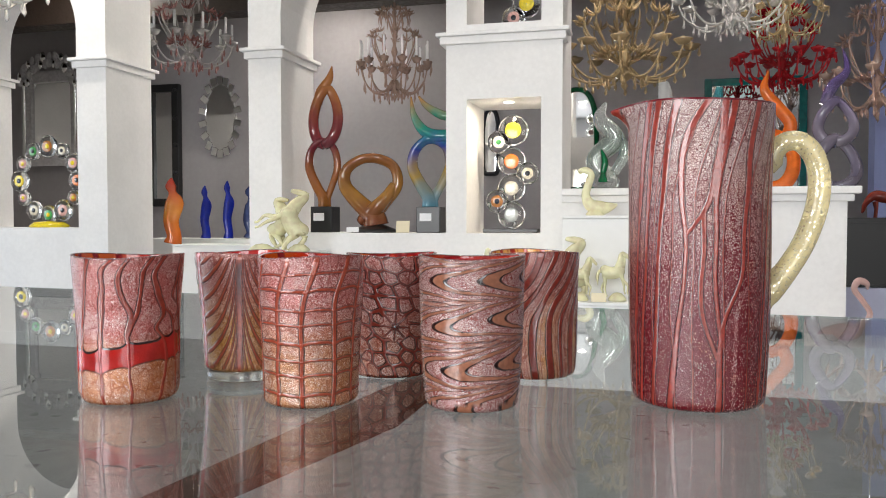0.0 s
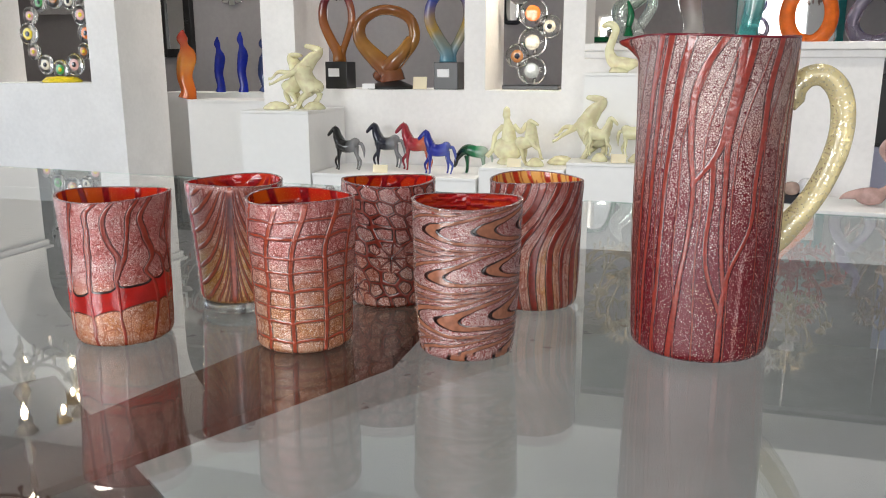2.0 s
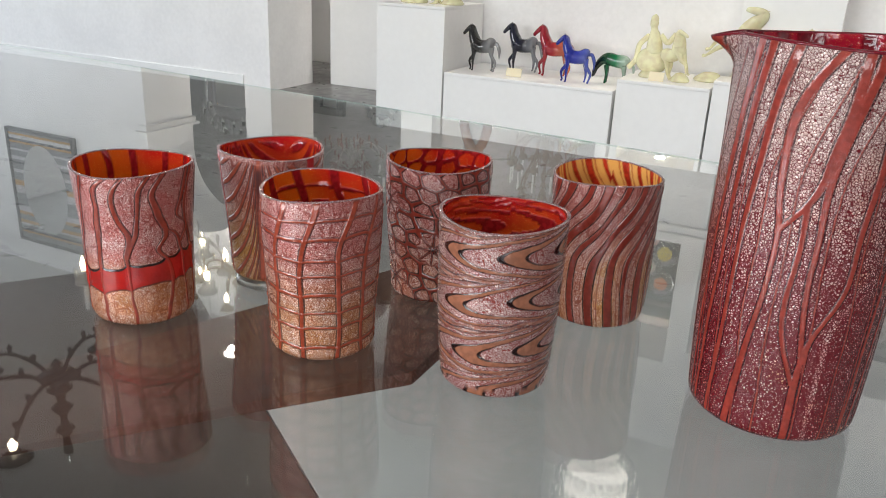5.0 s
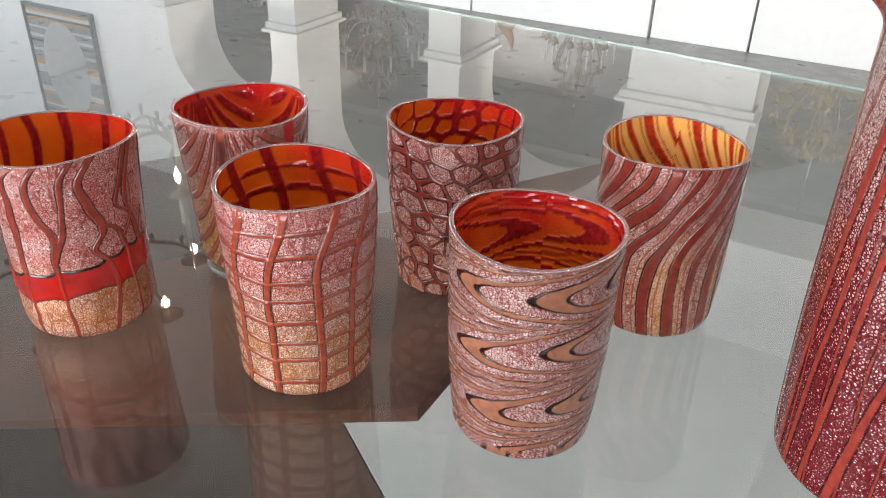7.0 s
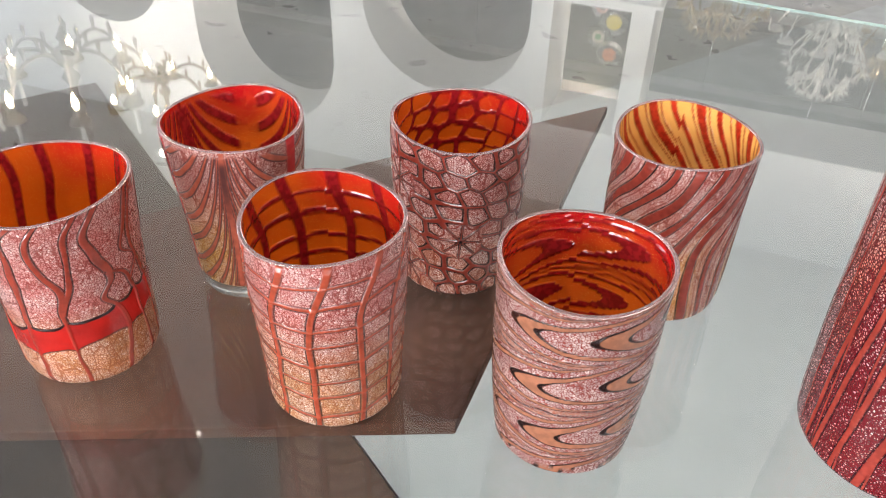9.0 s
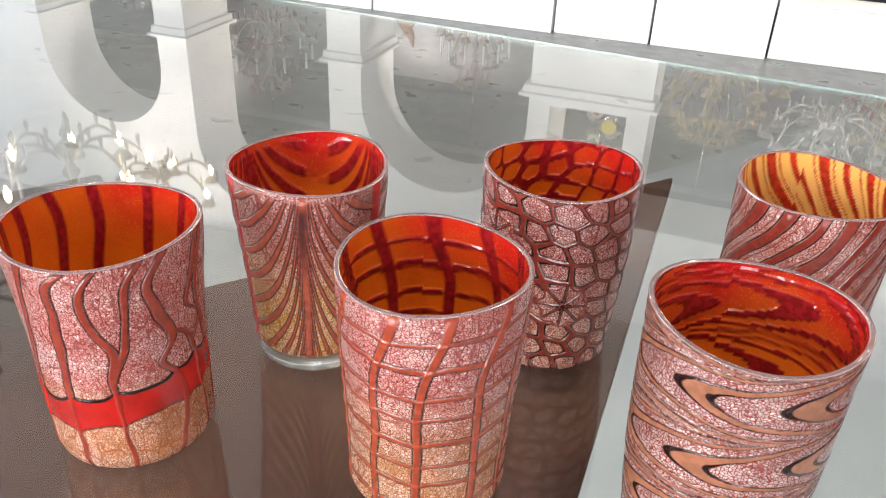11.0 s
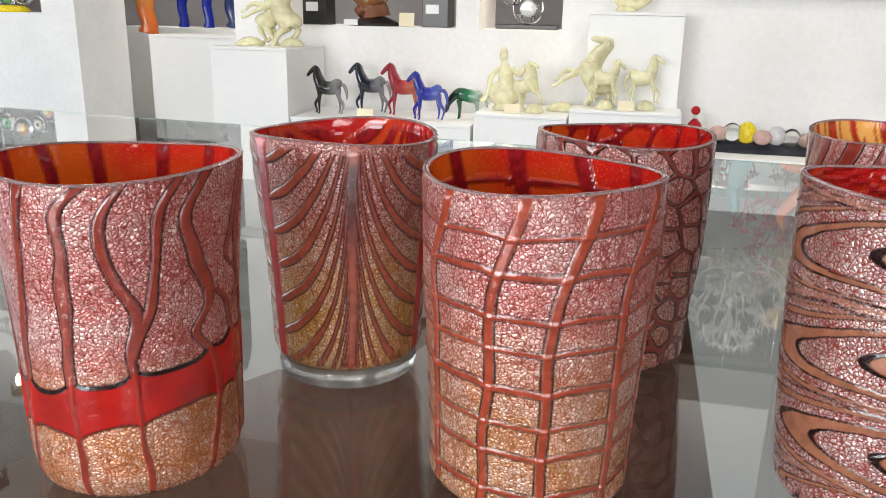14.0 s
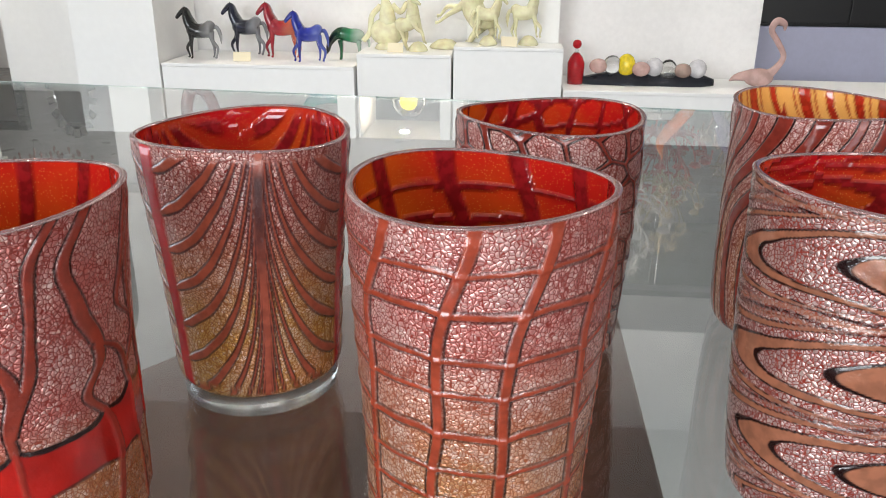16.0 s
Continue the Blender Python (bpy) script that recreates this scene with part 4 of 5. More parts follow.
card(-1.50, 4.75, 0.058, 0.085, 0.075, 5, CARD, "small cream price card on the parapet")

GOLD_GROUP = "pale gold glass figures"


def gold_figure(x, y, z, form, s, yaw, pitch, lift, label):
    t = thing("glass_figure", (x, y, z), label, "figurine", GOLD_GROUP)
    v, f = moved(form, pose(0, 0, lift, 0, pitch, yaw) @ Matrix.Scale(s, 4))
    link("figure", v, f, GOLDG, t)
    link("base", *lathe([(0, 0.0), (s * 0.20, 0.0), (s * 0.22, 0.006), (s * 0.18, 0.022), (s * 0.10, 0.040), (0, 0.046)], 28), GOLDG, t, "pale glass base")
    return t


gold_figure(-2.22, 4.28, -0.047, HORSE, 0.36, 15, 62, 0.085, "pale gold rearing glass horse on the tall plinth")
gold_figure(-2.00, 4.32, -0.047, HORSE, 0.30, 168, 46, 0.045, "pale gold leaping glass horse on the tall plinth")
gold_figure(-0.58, 4.40, -0.325, HORSE, 0.36, -20, 55, 0.07, "pale gold tall rearing glass horse on the plinth")
gold_figure(-0.70, 4.26, -0.325, HORSE, 0.22, 150, 25, 0.02, "pale gold leaping glass horse on the plinth")
SEATED = join(ball((0, 0, 0.22), (0.30, 0.20, 0.24)), sweep([(0.02, 0, 0.35, 0.16), (0.0, 0, 0.60, 0.12), (-0.03, 0, 0.78, 0.06), (-0.04, 0, 0.86, 0.075), (-0.04, 0, 0.98, 0.06), (-0.04, 0, 1.03, 0.01)], 14), sweep([(0.10, 0, 0.68, 0.05), (0.24, 0, 0.56, 0.05), (0.36, 0, 0.72, 0.04)], 8), sweep([(-0.10, 0, 0.66, 0.05), (-0.26, 0, 0.48, 0.05), (-0.30, 0, 0.22, 0.05), (-0.42, 0, 0.06, 0.05)], 8))
gold_figure(-0.86, 4.32, -0.325, SEATED, 0.28, 0, 0, 0.02, "pale gold seated abstract glass figure on the plinth")
gold_figure(-0.36, 4.22, -0.285, HORSE, 0.20, 175, 0, 0.03, "pale gold standing glass horse on the plinth")
gold_figure(-0.17, 4.24, -0.285, HORSE, 0.22, 172, 8, 0.03, "pale gold trotting glass horse on the plinth")
SWAN = join(sweep([(-0.30, 0, 0.95, 0.02), (-0.36, 0, 1.0, 0.06), (-0.22, 0, 1.03, 0.085), (-0.10, 0, 0.92, 0.085), (-0.16, 0, 0.70, 0.09), (-0.22, 0, 0.45, 0.10), (-0.10, 0, 0.22, 0.15), (0.16, 0, 0.16, 0.16), (0.40, 0, 0.20, 0.08), (0.5, 0, 0.24, 0.02)], 14))
gold_figure(-0.30, 4.45, 0.160, SWAN, 0.235, 0, 0, 0.005, "pale gold glass swan on the tall white block")

# ---- sculptures on the parapets ----


def loop(z0, z1, w, r0, r1, lean=0.0, point=0.5, n=16):
    """Upright drop-shaped loop of glass: thicker at the foot (r0), thinner at the head (r1)."""
    rows = []
    for k in range(n + 1):
        a = 2 * math.pi * k / n - math.pi / 2
        t = (math.sin(a) + 1) / 2
        x = w / 2 * math.cos(a) * (1 - point * t * t) + lean * (t - 0.2)
        rows.append((x, 0.02 * math.sin(a * 2), z0 + (z1 - z0) * t, r0 + (r1 - r0) * t))
    return sweep(rows, 14, 4, 1.3)


def sculpture(x, y, z, pieces, material, label, base=None, ticket=True, turn=0.0):
    t = thing("glass_sculpture", (x, y, z), label, "sculpture", "", turn)
    v, f = join(*pieces)
    h = 0.0
    if base:
        bw, bh = base
        part("base", box(-bw / 2, bw / 2, -bw / 2, bw / 2, 0, bh, 0.004), BLACK, t, "polished black block base")
        h = bh
        if ticket:
            part("ticket", box(-bw * 0.35, bw * 0.15, -bw / 2 - 0.003, -bw / 2 - 0.0005, bh * 0.45, bh * 0.75, 0.0), TICKET, t, "white price ticket")
    link("form", [(p[0], p[1], p[2] + h) for p in v], f, material, t)
    return t


def drop_ring(z0, z1, w, foot, thick, lean=0.0, cross=0.0):
    """Upside-down drop: a rod rises from a narrow foot, opens into a ring and comes back down."""
    h = z1 - z0
    rows = [(0.10, 0.0, 0.9), (0.16, 0.14, 0.8), (0.55, 0.34, 0.85), (0.98, 0.60, 1.0), (0.86, 0.86, 1.0), (0.30, 0.99, 0.95), (-0.30, 0.98, 0.9), (-0.88, 0.82, 0.95), (-0.98, 0.58, 1.05), (-0.52, 0.32, 1.1), (-0.10, 0.14, 1.15), (-0.06, 0.0, 1.2)]
    return sweep([(x * w / 2 + lean * z + (cross * (1 - z) if x < 0 else 0), 0.012 * (1 if x > 0 else -1), z0 + h * z, thick * k * (1 + foot * (1 - z) ** 2)) for x, z, k in rows], 14, 6, 1.25)


FLAME = ((0.36, 0.13, 0.02), (0.34, 0.11, 0.03), (0.16, 0.015, 0.03), (0.22, 0.03, 0.03), (0.38, 0.14, 0.03))
tip = sweep([(-0.05, 0, 0.66, 0.03), (-0.03, 0, 0.74, 0.032), (0.03, 0, 0.82, 0.026), (0.05, 0, 0.90, 0.004)], 12)
sculpture(-2.045, 4.82, 0.058, [drop_ring(0.0, 0.42, 0.185, 0.2, 0.023, -0.02), loop(0.40, 0.76, 0.20, 0.028, 0.024, 0.02, 0.62), tip], blend_glass("amber_ruby_glass", FLAME, 2, 0.1, 1.0), "tall amber and ruby flame-shaped glass loops on black block", (0.145, 0.165))
sculpture(-1.735, 4.80, 0.058, [drop_ring(0.045, 0.47, 0.37, 0.9, 0.030, 0.0, 0.06), sweep([(-0.06, 0, 0.07, 0.035), (0.04, -0.03, 0.14, 0.05), (0.12, -0.03, 0.22, 0.04), (0.165, 0, 0.30, 0.03)], 14)], blend_glass("amber_glass_ring", ((0.20, 0.05, 0.02), (0.36, 0.17, 0.03), (0.24, 0.08, 0.015)), 2, 0.0, 0.5), "amber glass ring sculpture with a twisted foot", None)
foot = thing("sculpture_stand", (-1.70, 4.80, 0.058), "low black oval stand under the amber ring", "stand")
link("plate", *[(v, f) for v, f in [lathe([(0, 0.0), (0.15, 0.0), (0.155, 0.006), (0.13, 0.022), (0.06, 0.05), (0, 0.05)], 40)]][0], BLACK, foot)
part("ticket", box(-0.13, -0.05, -0.158, -0.155, 0.005, 0.035, 0.0), TICKET, foot, "white price ticket")
RAINBOW = ((0.10, 0.30, 0.42), (0.40, 0.26, 0.05), (0.02, 0.05, 0.32), (0.02, 0.28, 0.20), (0.45, 0.20, 0.05))
wing = sweep([(-0.15, 0, 0.80, 0.004), (-0.13, 0, 0.68, 0.022), (-0.06, 0, 0.58, 0.036), (0.05, 0, 0.55, 0.040), (0.16, 0, 0.58, 0.030), (0.15, 0, 0.66, 0.028), (0.05, 0, 0.68, 0.030), (-0.05, 0, 0.74, 0.020), (-0.10, 0, 0.80, 0.006)], 14, 6)
sculpture(-1.335, 4.82, 0.058, [drop_ring(0.0, 0.42, 0.235, 0.25, 0.028), moved(wing, pose(0.02, 0, -0.11))], blend_glass("rainbow_glass", RAINBOW, 2, 0.1, 0.95), "rainbow blue and amber bird-like glass loops on black block", (0.150, 0.160))
sculpture(0.98, 4.84, 0.315, [loop(0.0, 0.27, 0.24, 0.030, 0.026), loop(0.25, 0.48, 0.20, 0.026, 0.022), sweep([(-0.06, 0, 0.46, 0.03), (-0.02, 0, 0.56, 0.032), (0.05, 0, 0.64, 0.02), (0.03, 0, 0.76, 0.004)], 12)], blend_glass("violet_glass", ((0.16, 0.14, 0.20), (0.30, 0.26, 0.34), (0.10, 0.06, 0.22)), 2, 0.0, 0.7, 0.5), "violet and clear glass rings with a curled flame tip", None)
sculpture(0.66, 4.86, 0.315, [loop(0.0, 0.30, 0.22, 0.034, 0.030, 0.0, 0.0), sweep([(0.06, 0, 0.27, 0.035), (0.09, 0, 0.36, 0.036), (0.02, 0, 0.46, 0.034), (-0.05, 0, 0.56, 0.026), (-0.03, 0, 0.66, 0.004)], 14)], ORANGEG, "glossy orange-red glass S-curve sculpture on the shelf", None)
sculpture(0.36, 4.85, 0.315, [sweep([(0, 0, 0, 0.075), (0, 0, 0.08, 0.05), (0.02, 0, 0.24, 0.055), (-0.01, 0, 0.42, 0.045), (0.01, 0, 0.58, 0.02)], 16)], blend_glass("teal_column_glass", ((0.05, 0.38, 0.38), (0.40, 0.62, 0.60), (0.02, 0.26, 0.30)), 2, 0, 0.6, 0.6), "teal and clear tapering glass column on the shelf", None)
sculpture(0.06, 4.85, 0.315, [sweep([(0, 0, 0, 0.08), (0.01, 0, 0.10, 0.055), (-0.02, 0, 0.28, 0.065), (0.01, 0, 0.50, 0.05), (0, 0, 0.62, 0.03)], 16)], blend_glass("smoky_column_glass", ((0.5, 0.48, 0.46), (0.30, 0.18, 0.16), (0.6, 0.6, 0.6)), 2, 0, 0.6, 0.55), "smoky brown and clear tall glass vase on the shelf", None)
sculpture(-0.27, 4.86, 0.315, [ball((0, 0, 0.05), (0.085, 0.07, 0.06)), sweep([(0.02, 0, 0.06, 0.06), (-0.06, 0, 0.18, 0.055), (0.05, 0, 0.30, 0.06), (-0.03, 0, 0.42, 0.045), (0.0, 0, 0.52, 0.01)], 16), sweep([(0.05, 0, 0.10, 0.03), (0.11, 0, 0.22, 0.032), (0.07, 0, 0.36, 0.02)], 10), ], blend_glass("clear_green_glass", ((0.80, 0.84, 0.82), (0.55, 0.68, 0.60), (0.85, 0.87, 0.86)), 2, 0, 0.5, 0.8), "clear swirling glass figure with green and amber threads", None)
sculpture(-0.28, 4.80, 0.36, [sweep([(0, 0, 0.05, 0.018), (0.01, 0, 0.12, 0.020), (-0.01, 0, 0.19, 0.006)], 10), sweep([(0, 0, 0.0, 0.03), (0, 0, 0.05, 0.015)], 10)], GREENG, "small green glass drop set into the clear figure", None)


def eye_disc(parent, x, z, r, mid, pupil):
    """Thick clear glass disc with a coloured centre, facing the room."""
    m = pose(x, 0, z, 90, 0, 0)
    d = link("disc", *moved(lathe([(0, -0.012), (r * 0.8, -0.012), (r, -0.004), (r, 0.004), (r * 0.86, 0.012), (0, 0.013)], 32), m), CLEAR, parent, "clear glass disc")
    link("centre", *moved(lathe([(r * 0.02, 0.0145), (r * 0.46, 0.0145), (r * 0.52, 0.0135)], 28), m), mid, d, "coloured glass centre")
    if pupil:
        link("pupil", *moved(lathe([(0, 0.017), (r * 0.2, 0.017), (r * 0.23, 0.0155)], 20), m), pupil, d, "dark glass dot")
    return d


def plain(name, colour):
    m = mat(name, colour, 0.12, coat=0.4)
    n = Nodes(m)
    c = n.coords()
    n.set("Base Color", n.mix(n.step(n.noise(c, 60, 3), 0.35, 0.65), tuple(v * 0.75 for v in colour), colour))
    return m


YEL, ORA, CRE, GRY = plain("yellow_glass_core", (0.85, 0.66, 0.02)), plain("orange_glass_core", (0.85, 0.22, 0.04)), plain("cream_glass_core", (0.76, 0.70, 0.56)), plain("grey_glass_core", (0.50, 0.53, 0.52))
BRN, GRN, PNK = plain("brown_glass_core", (0.45, 0.17, 0.04)), plain("green_glass_core", (0.06, 0.32, 0.08)), plain("pink_glass_core", (0.72, 0.42, 0.38))
totem = thing("disc_totem", (-0.84, 4.90, 0.058), "totem of seven clear glass discs with coloured centres in the niche", "sculpture")
part("base", box(-0.17, 0.17, -0.06, 0.06, 0, 0.025, 0.004), BLACK, totem, "flat black base")
for x, z, r, mid, pup in ((0.01, 0.63, 0.094, YEL, None), (-0.08, 0.56, 0.072, CRE, GRN), (0.0, 0.44, 0.088, ORA, None), (0.10, 0.365, 0.068, CRE, SMOKE), (0.0, 0.275, 0.086, CRE, None), (-0.09, 0.195, 0.072, BRN, SMOKE), (0.0, 0.11, 0.086, GRY, None)):
    eye_disc(totem, x, z, r, mid, pup)
totem = thing("disc_totem", (-0.80, 4.90, 1.285), "totem of clear glass discs with coloured centres in the upper niche", "sculpture")
part("base", box(-0.15, 0.15, -0.06, 0.06, 0, 0.02, 0.004), BLACK, totem, "flat black base")
for x, z, r, mid, pup in ((-0.03, 0.09, 0.072, PNK, SMOKE), (0.05, 0.17, 0.088, YEL, None), (-0.03, 0.27, 0.075, CRE, GRN), (0.05, 0.37, 0.08, ORA, None)):
    eye_disc(totem, x, z, r, mid, pup)
wreath = thing("disc_wreath", (-4.19, 4.85, 0.085), "wreath of clear glass discs with coloured centres on the parapet", "sculpture")
link("base", *lathe([(0, 0), (0.13, 0), (0.135, 0.012), (0.10, 0.04), (0, 0.045)], 32), YEL, wreath, "yellow glass foot")
mids = [GRN, PNK, BRN, ORA, PNK, CRE, BRN, GRN, PNK, YEL, PNK, CRE]
for k in range(12):
    a = 2 * math.pi * k / 12 - math.pi / 2
    eye_disc(wreath, 0.245 * math.cos(a), 0.335 + 0.245 * math.sin(a), 0.068 + 0.012 * math.sin(k * 2.3), mids[k], SMOKE if k % 2 else YEL)
niche = thing("niche_lamp", (-0.84, 4.78, 0.849), "small round lamp in the niche ceiling", "lamp")
link("ring", *lathe([(0.028, -0.0005), (0.036, -0.003), (0.036, -0.008), (0.028, -0.006)], 24), PLINTH, niche)
link("lens", *lathe([(0.0, -0.004), (0.0275, -0.004)], 24), DIFF, niche, "glowing lamp lens")
lamp = bpy.data.lights.new("niche_light", "AREA")
lamp.shape, lamp.size, lamp.energy, lamp.color = "DISK", 0.055, 3.0, (1.0, 0.86, 0.66)
ob = tagged(new("niche_light", lamp), "warm light in the niche", "light", kind="structure")
ob.matrix_world = look((-0.84, 4.78, 0.838), (-0.84, 4.781, 0))

# ---- in the doorway ----
shelf = solid("shelf", -4.3, -3.0, 6.1, 6.5, FLOOR, -0.02, PLINTH, "white display bench behind the doorway", "bench", 0.004)
for x, y, z, h, w, m, lab in (
    (-3.56, 5.42, -0.04, 0.50, 0.070, blend_glass("orange_flame_glass", ((0.75, 0.16, 0.02), (0.80, 0.30, 0.04), (0.45, 0.05, 0.03)), 2, 0, 0.5), "tall orange streaked glass blade on the white pedestal"),
    (-3.78, 6.25, -0.02, 0.46, 0.045, BLUEG, "slim cobalt blue glass figure on the bench"),
    (-3.56, 6.25, -0.02, 0.50, 0.045, BLUEG, "slim cobalt blue glass figure on the bench"),
    (-3.36, 6.30, -0.02, 0.46, 0.075, glass("dusky_blue_glass", (0.06, 0.09, 0.25), 0.05, 0.4), "dusky blue glass head-shaped vase on the bench"),
):
    sculpture(x, y, z, [sweep([(0, 0, 0, w), (w * 0.15, 0, h * 0.12, w * 0.8), (-w * 0.2, 0, h * 0.35, w * 0.85), (w * 0.25, 0, h * 0.62, w), (0, 0, h * 0.78, w * 0.45), (-w * 0.2, 0, h * 0.88, w * 0.6), (-w * 0.1, 0, h, w * 0.12)], 14, 8, 0.6)], m, lab)

# ---- mirrors on the rear wall ----


def mirror(x, z, w, h, shape, frame_mat, label, y=8.17, fr=0.06):
    t = thing("wall_mirror", (x, y, z), label, "mirror")
    n = 72 if shape != "box" else 4
    pts = []
    for k in range(n):
        a = 2 * math.pi * (k + (0.5 if n == 4 else 0)) / n
        if shape == "oval":
            s = 1 + 0.035 * math.cos(a * 12)
            pts.append((w / 2 * s * math.cos(a), h / 2 * s * math.sin(a)))
        elif shape == "arch":
            c, s = math.cos(a), math.sin(a)
            pts.append((w / 2 * math.copysign(abs(c) ** (0.35 if s < 0 else 0.8), c), h / 2 * math.copysign(abs(s) ** (0.35 if s < 0 else 0.8), s)))
        else:
            pts.append((w / 2 * math.copysign(1, math.cos(a)), h / 2 * math.copysign(1, math.sin(a))))
    v = [(p[0], -0.012, p[1]) for p in pts]
    link("glass", v, [tuple(range(n))], CHROME, t, "silvered mirror glass", smooth=False)
    if n == 4:
        for x0, x1, z0, z1 in ((-w / 2 - fr, -w / 2, -h / 2 - fr, h / 2 + fr), (w / 2, w / 2 + fr, -h / 2 - fr, h / 2 + fr), (-w / 2, w / 2, h / 2, h / 2 + fr), (-w / 2, w / 2, -h / 2 - fr, -h / 2)):
            part("frame_bar", box(x0, x1, -0.045, 0.03, z0, z1, 0.008), frame_mat, t)
        return t
    ring = [(p[0] * (1 + fr / w), 0.0, p[1] * (1 + fr / h), fr / 2) for p in pts]
    ring.append(ring[0])
    link("frame", *sweep(ring, 10, 1, 0.7), frame_mat, t)
    return t


oval = mirror(-4.75, 1.31, 0.36, 0.74, "oval", SILVERF, "oval scallop-edged silvered glass mirror on the lilac wall", 8.193, 0.022)
for k in range(18):
    a = 2 * math.pi * (k + 0.5) / 18
    plate = box(-0.036, 0.036, -0.004, 0.004, -0.045, 0.045, 0.003)
    bmesh.ops.transform(plate, matrix=pose(0.222 * math.cos(a), -0.016, 0.415 * math.sin(a), 4, 90 - math.degrees(math.atan2(0.36 * math.sin(a), 0.22 * math.cos(a))), 0), verts=plate.verts)
    part("scallop", plate, CHROME, oval, "bevelled mirror scallop" if k == 0 else "")
orn = mirror(-6.98, 1.36, 0.56, 0.86, "box", SILVERF, "ornate silvered glass mirror with a carved crest", fr=0.14)
rng = random.Random(21)
for k in range(34):
    a = math.pi * (k % 17) / 16
    grow = 1.0 if k < 17 else 0.72
    lobe = ball((0.43 * grow * math.cos(a), -0.05 - 0.01 * (k % 2), 0.44 + 0.30 * grow * math.sin(a)), (0.034 + rng.uniform(0, 0.016), 0.02, 0.050 + rng.uniform(0, 0.02)), 10, 6)
    link("ornament", *lobe, SILVERF if k % 3 else CHROME, orn, "cut glass leaf ornament" if k == 0 else "")
for side in (-1, 1):
    link("column", *moved(lathe([(0.018, -0.46), (0.030, -0.44), (0.022, -0.40), (0.022, 0.36), (0.034, 0.40), (0.020, 0.44)], 16), pose(side * 0.36, -0.055, 0)), CHROME, orn, "round mirrored column")
dark = mirror(-5.46, 1.0, 0.24, 1.22, "box", BLACK, "tall narrow mirror in a heavy black frame", fr=0.09)
for k in range(9):
    link("bead", *ball((0.17 * (-1) ** k, -0.05, -0.62 + 0.155 * k), 0.028, 10, 6), BLACK, dark, "black turned bead" if k == 0 else "")
mirror(0.94, 0.90, 0.78, 1.05, "box", TEALG, "large mirror in a narrow teal glass frame", fr=0.07)
mirror(-1.62, 0.95, 0.12, 0.62, "arch", SMOKE, "slim arched mirror in a dark frame", fr=0.05)
mirror(-0.74, 0.95, 0.34, 0.95, "arch", GREENG, "arched mirror in a dark green glass frame", fr=0.06)

# ---- chandeliers ----


def blossom(r, petals=7):
    """Small glass flower opening upwards: pointed petals round a bead."""
    out = [ball((0, 0, 0.01 * r), 0.028 * r, 8, 5)]
    for k in range(petals):
        p = sweep([(0.01 * r, 0, 0, 0.014 * r), (0.07 * r, 0, 0.02 * r, 0.030 * r), (0.125 * r, 0, 0.07 * r, 0.020 * r), (0.15 * r, 0, 0.12 * r, 0.004 * r)], 6, 2, 0.45)
        out.append(moved(p, pose(0, 0, 0, 0, 0, 360 * k / petals)))
    return join(*out)


def shared(name, form, material, parent, matrices, label=""):
    """The same piece at several places of one thing."""
    first = None
    for m in matrices:
        if first is None:
            ob = first = link(name, *form, material, parent, label)
        else:
            ob = new(name, first.data)
            ob.parent = parent
        ob.matrix_basis = m
    return first


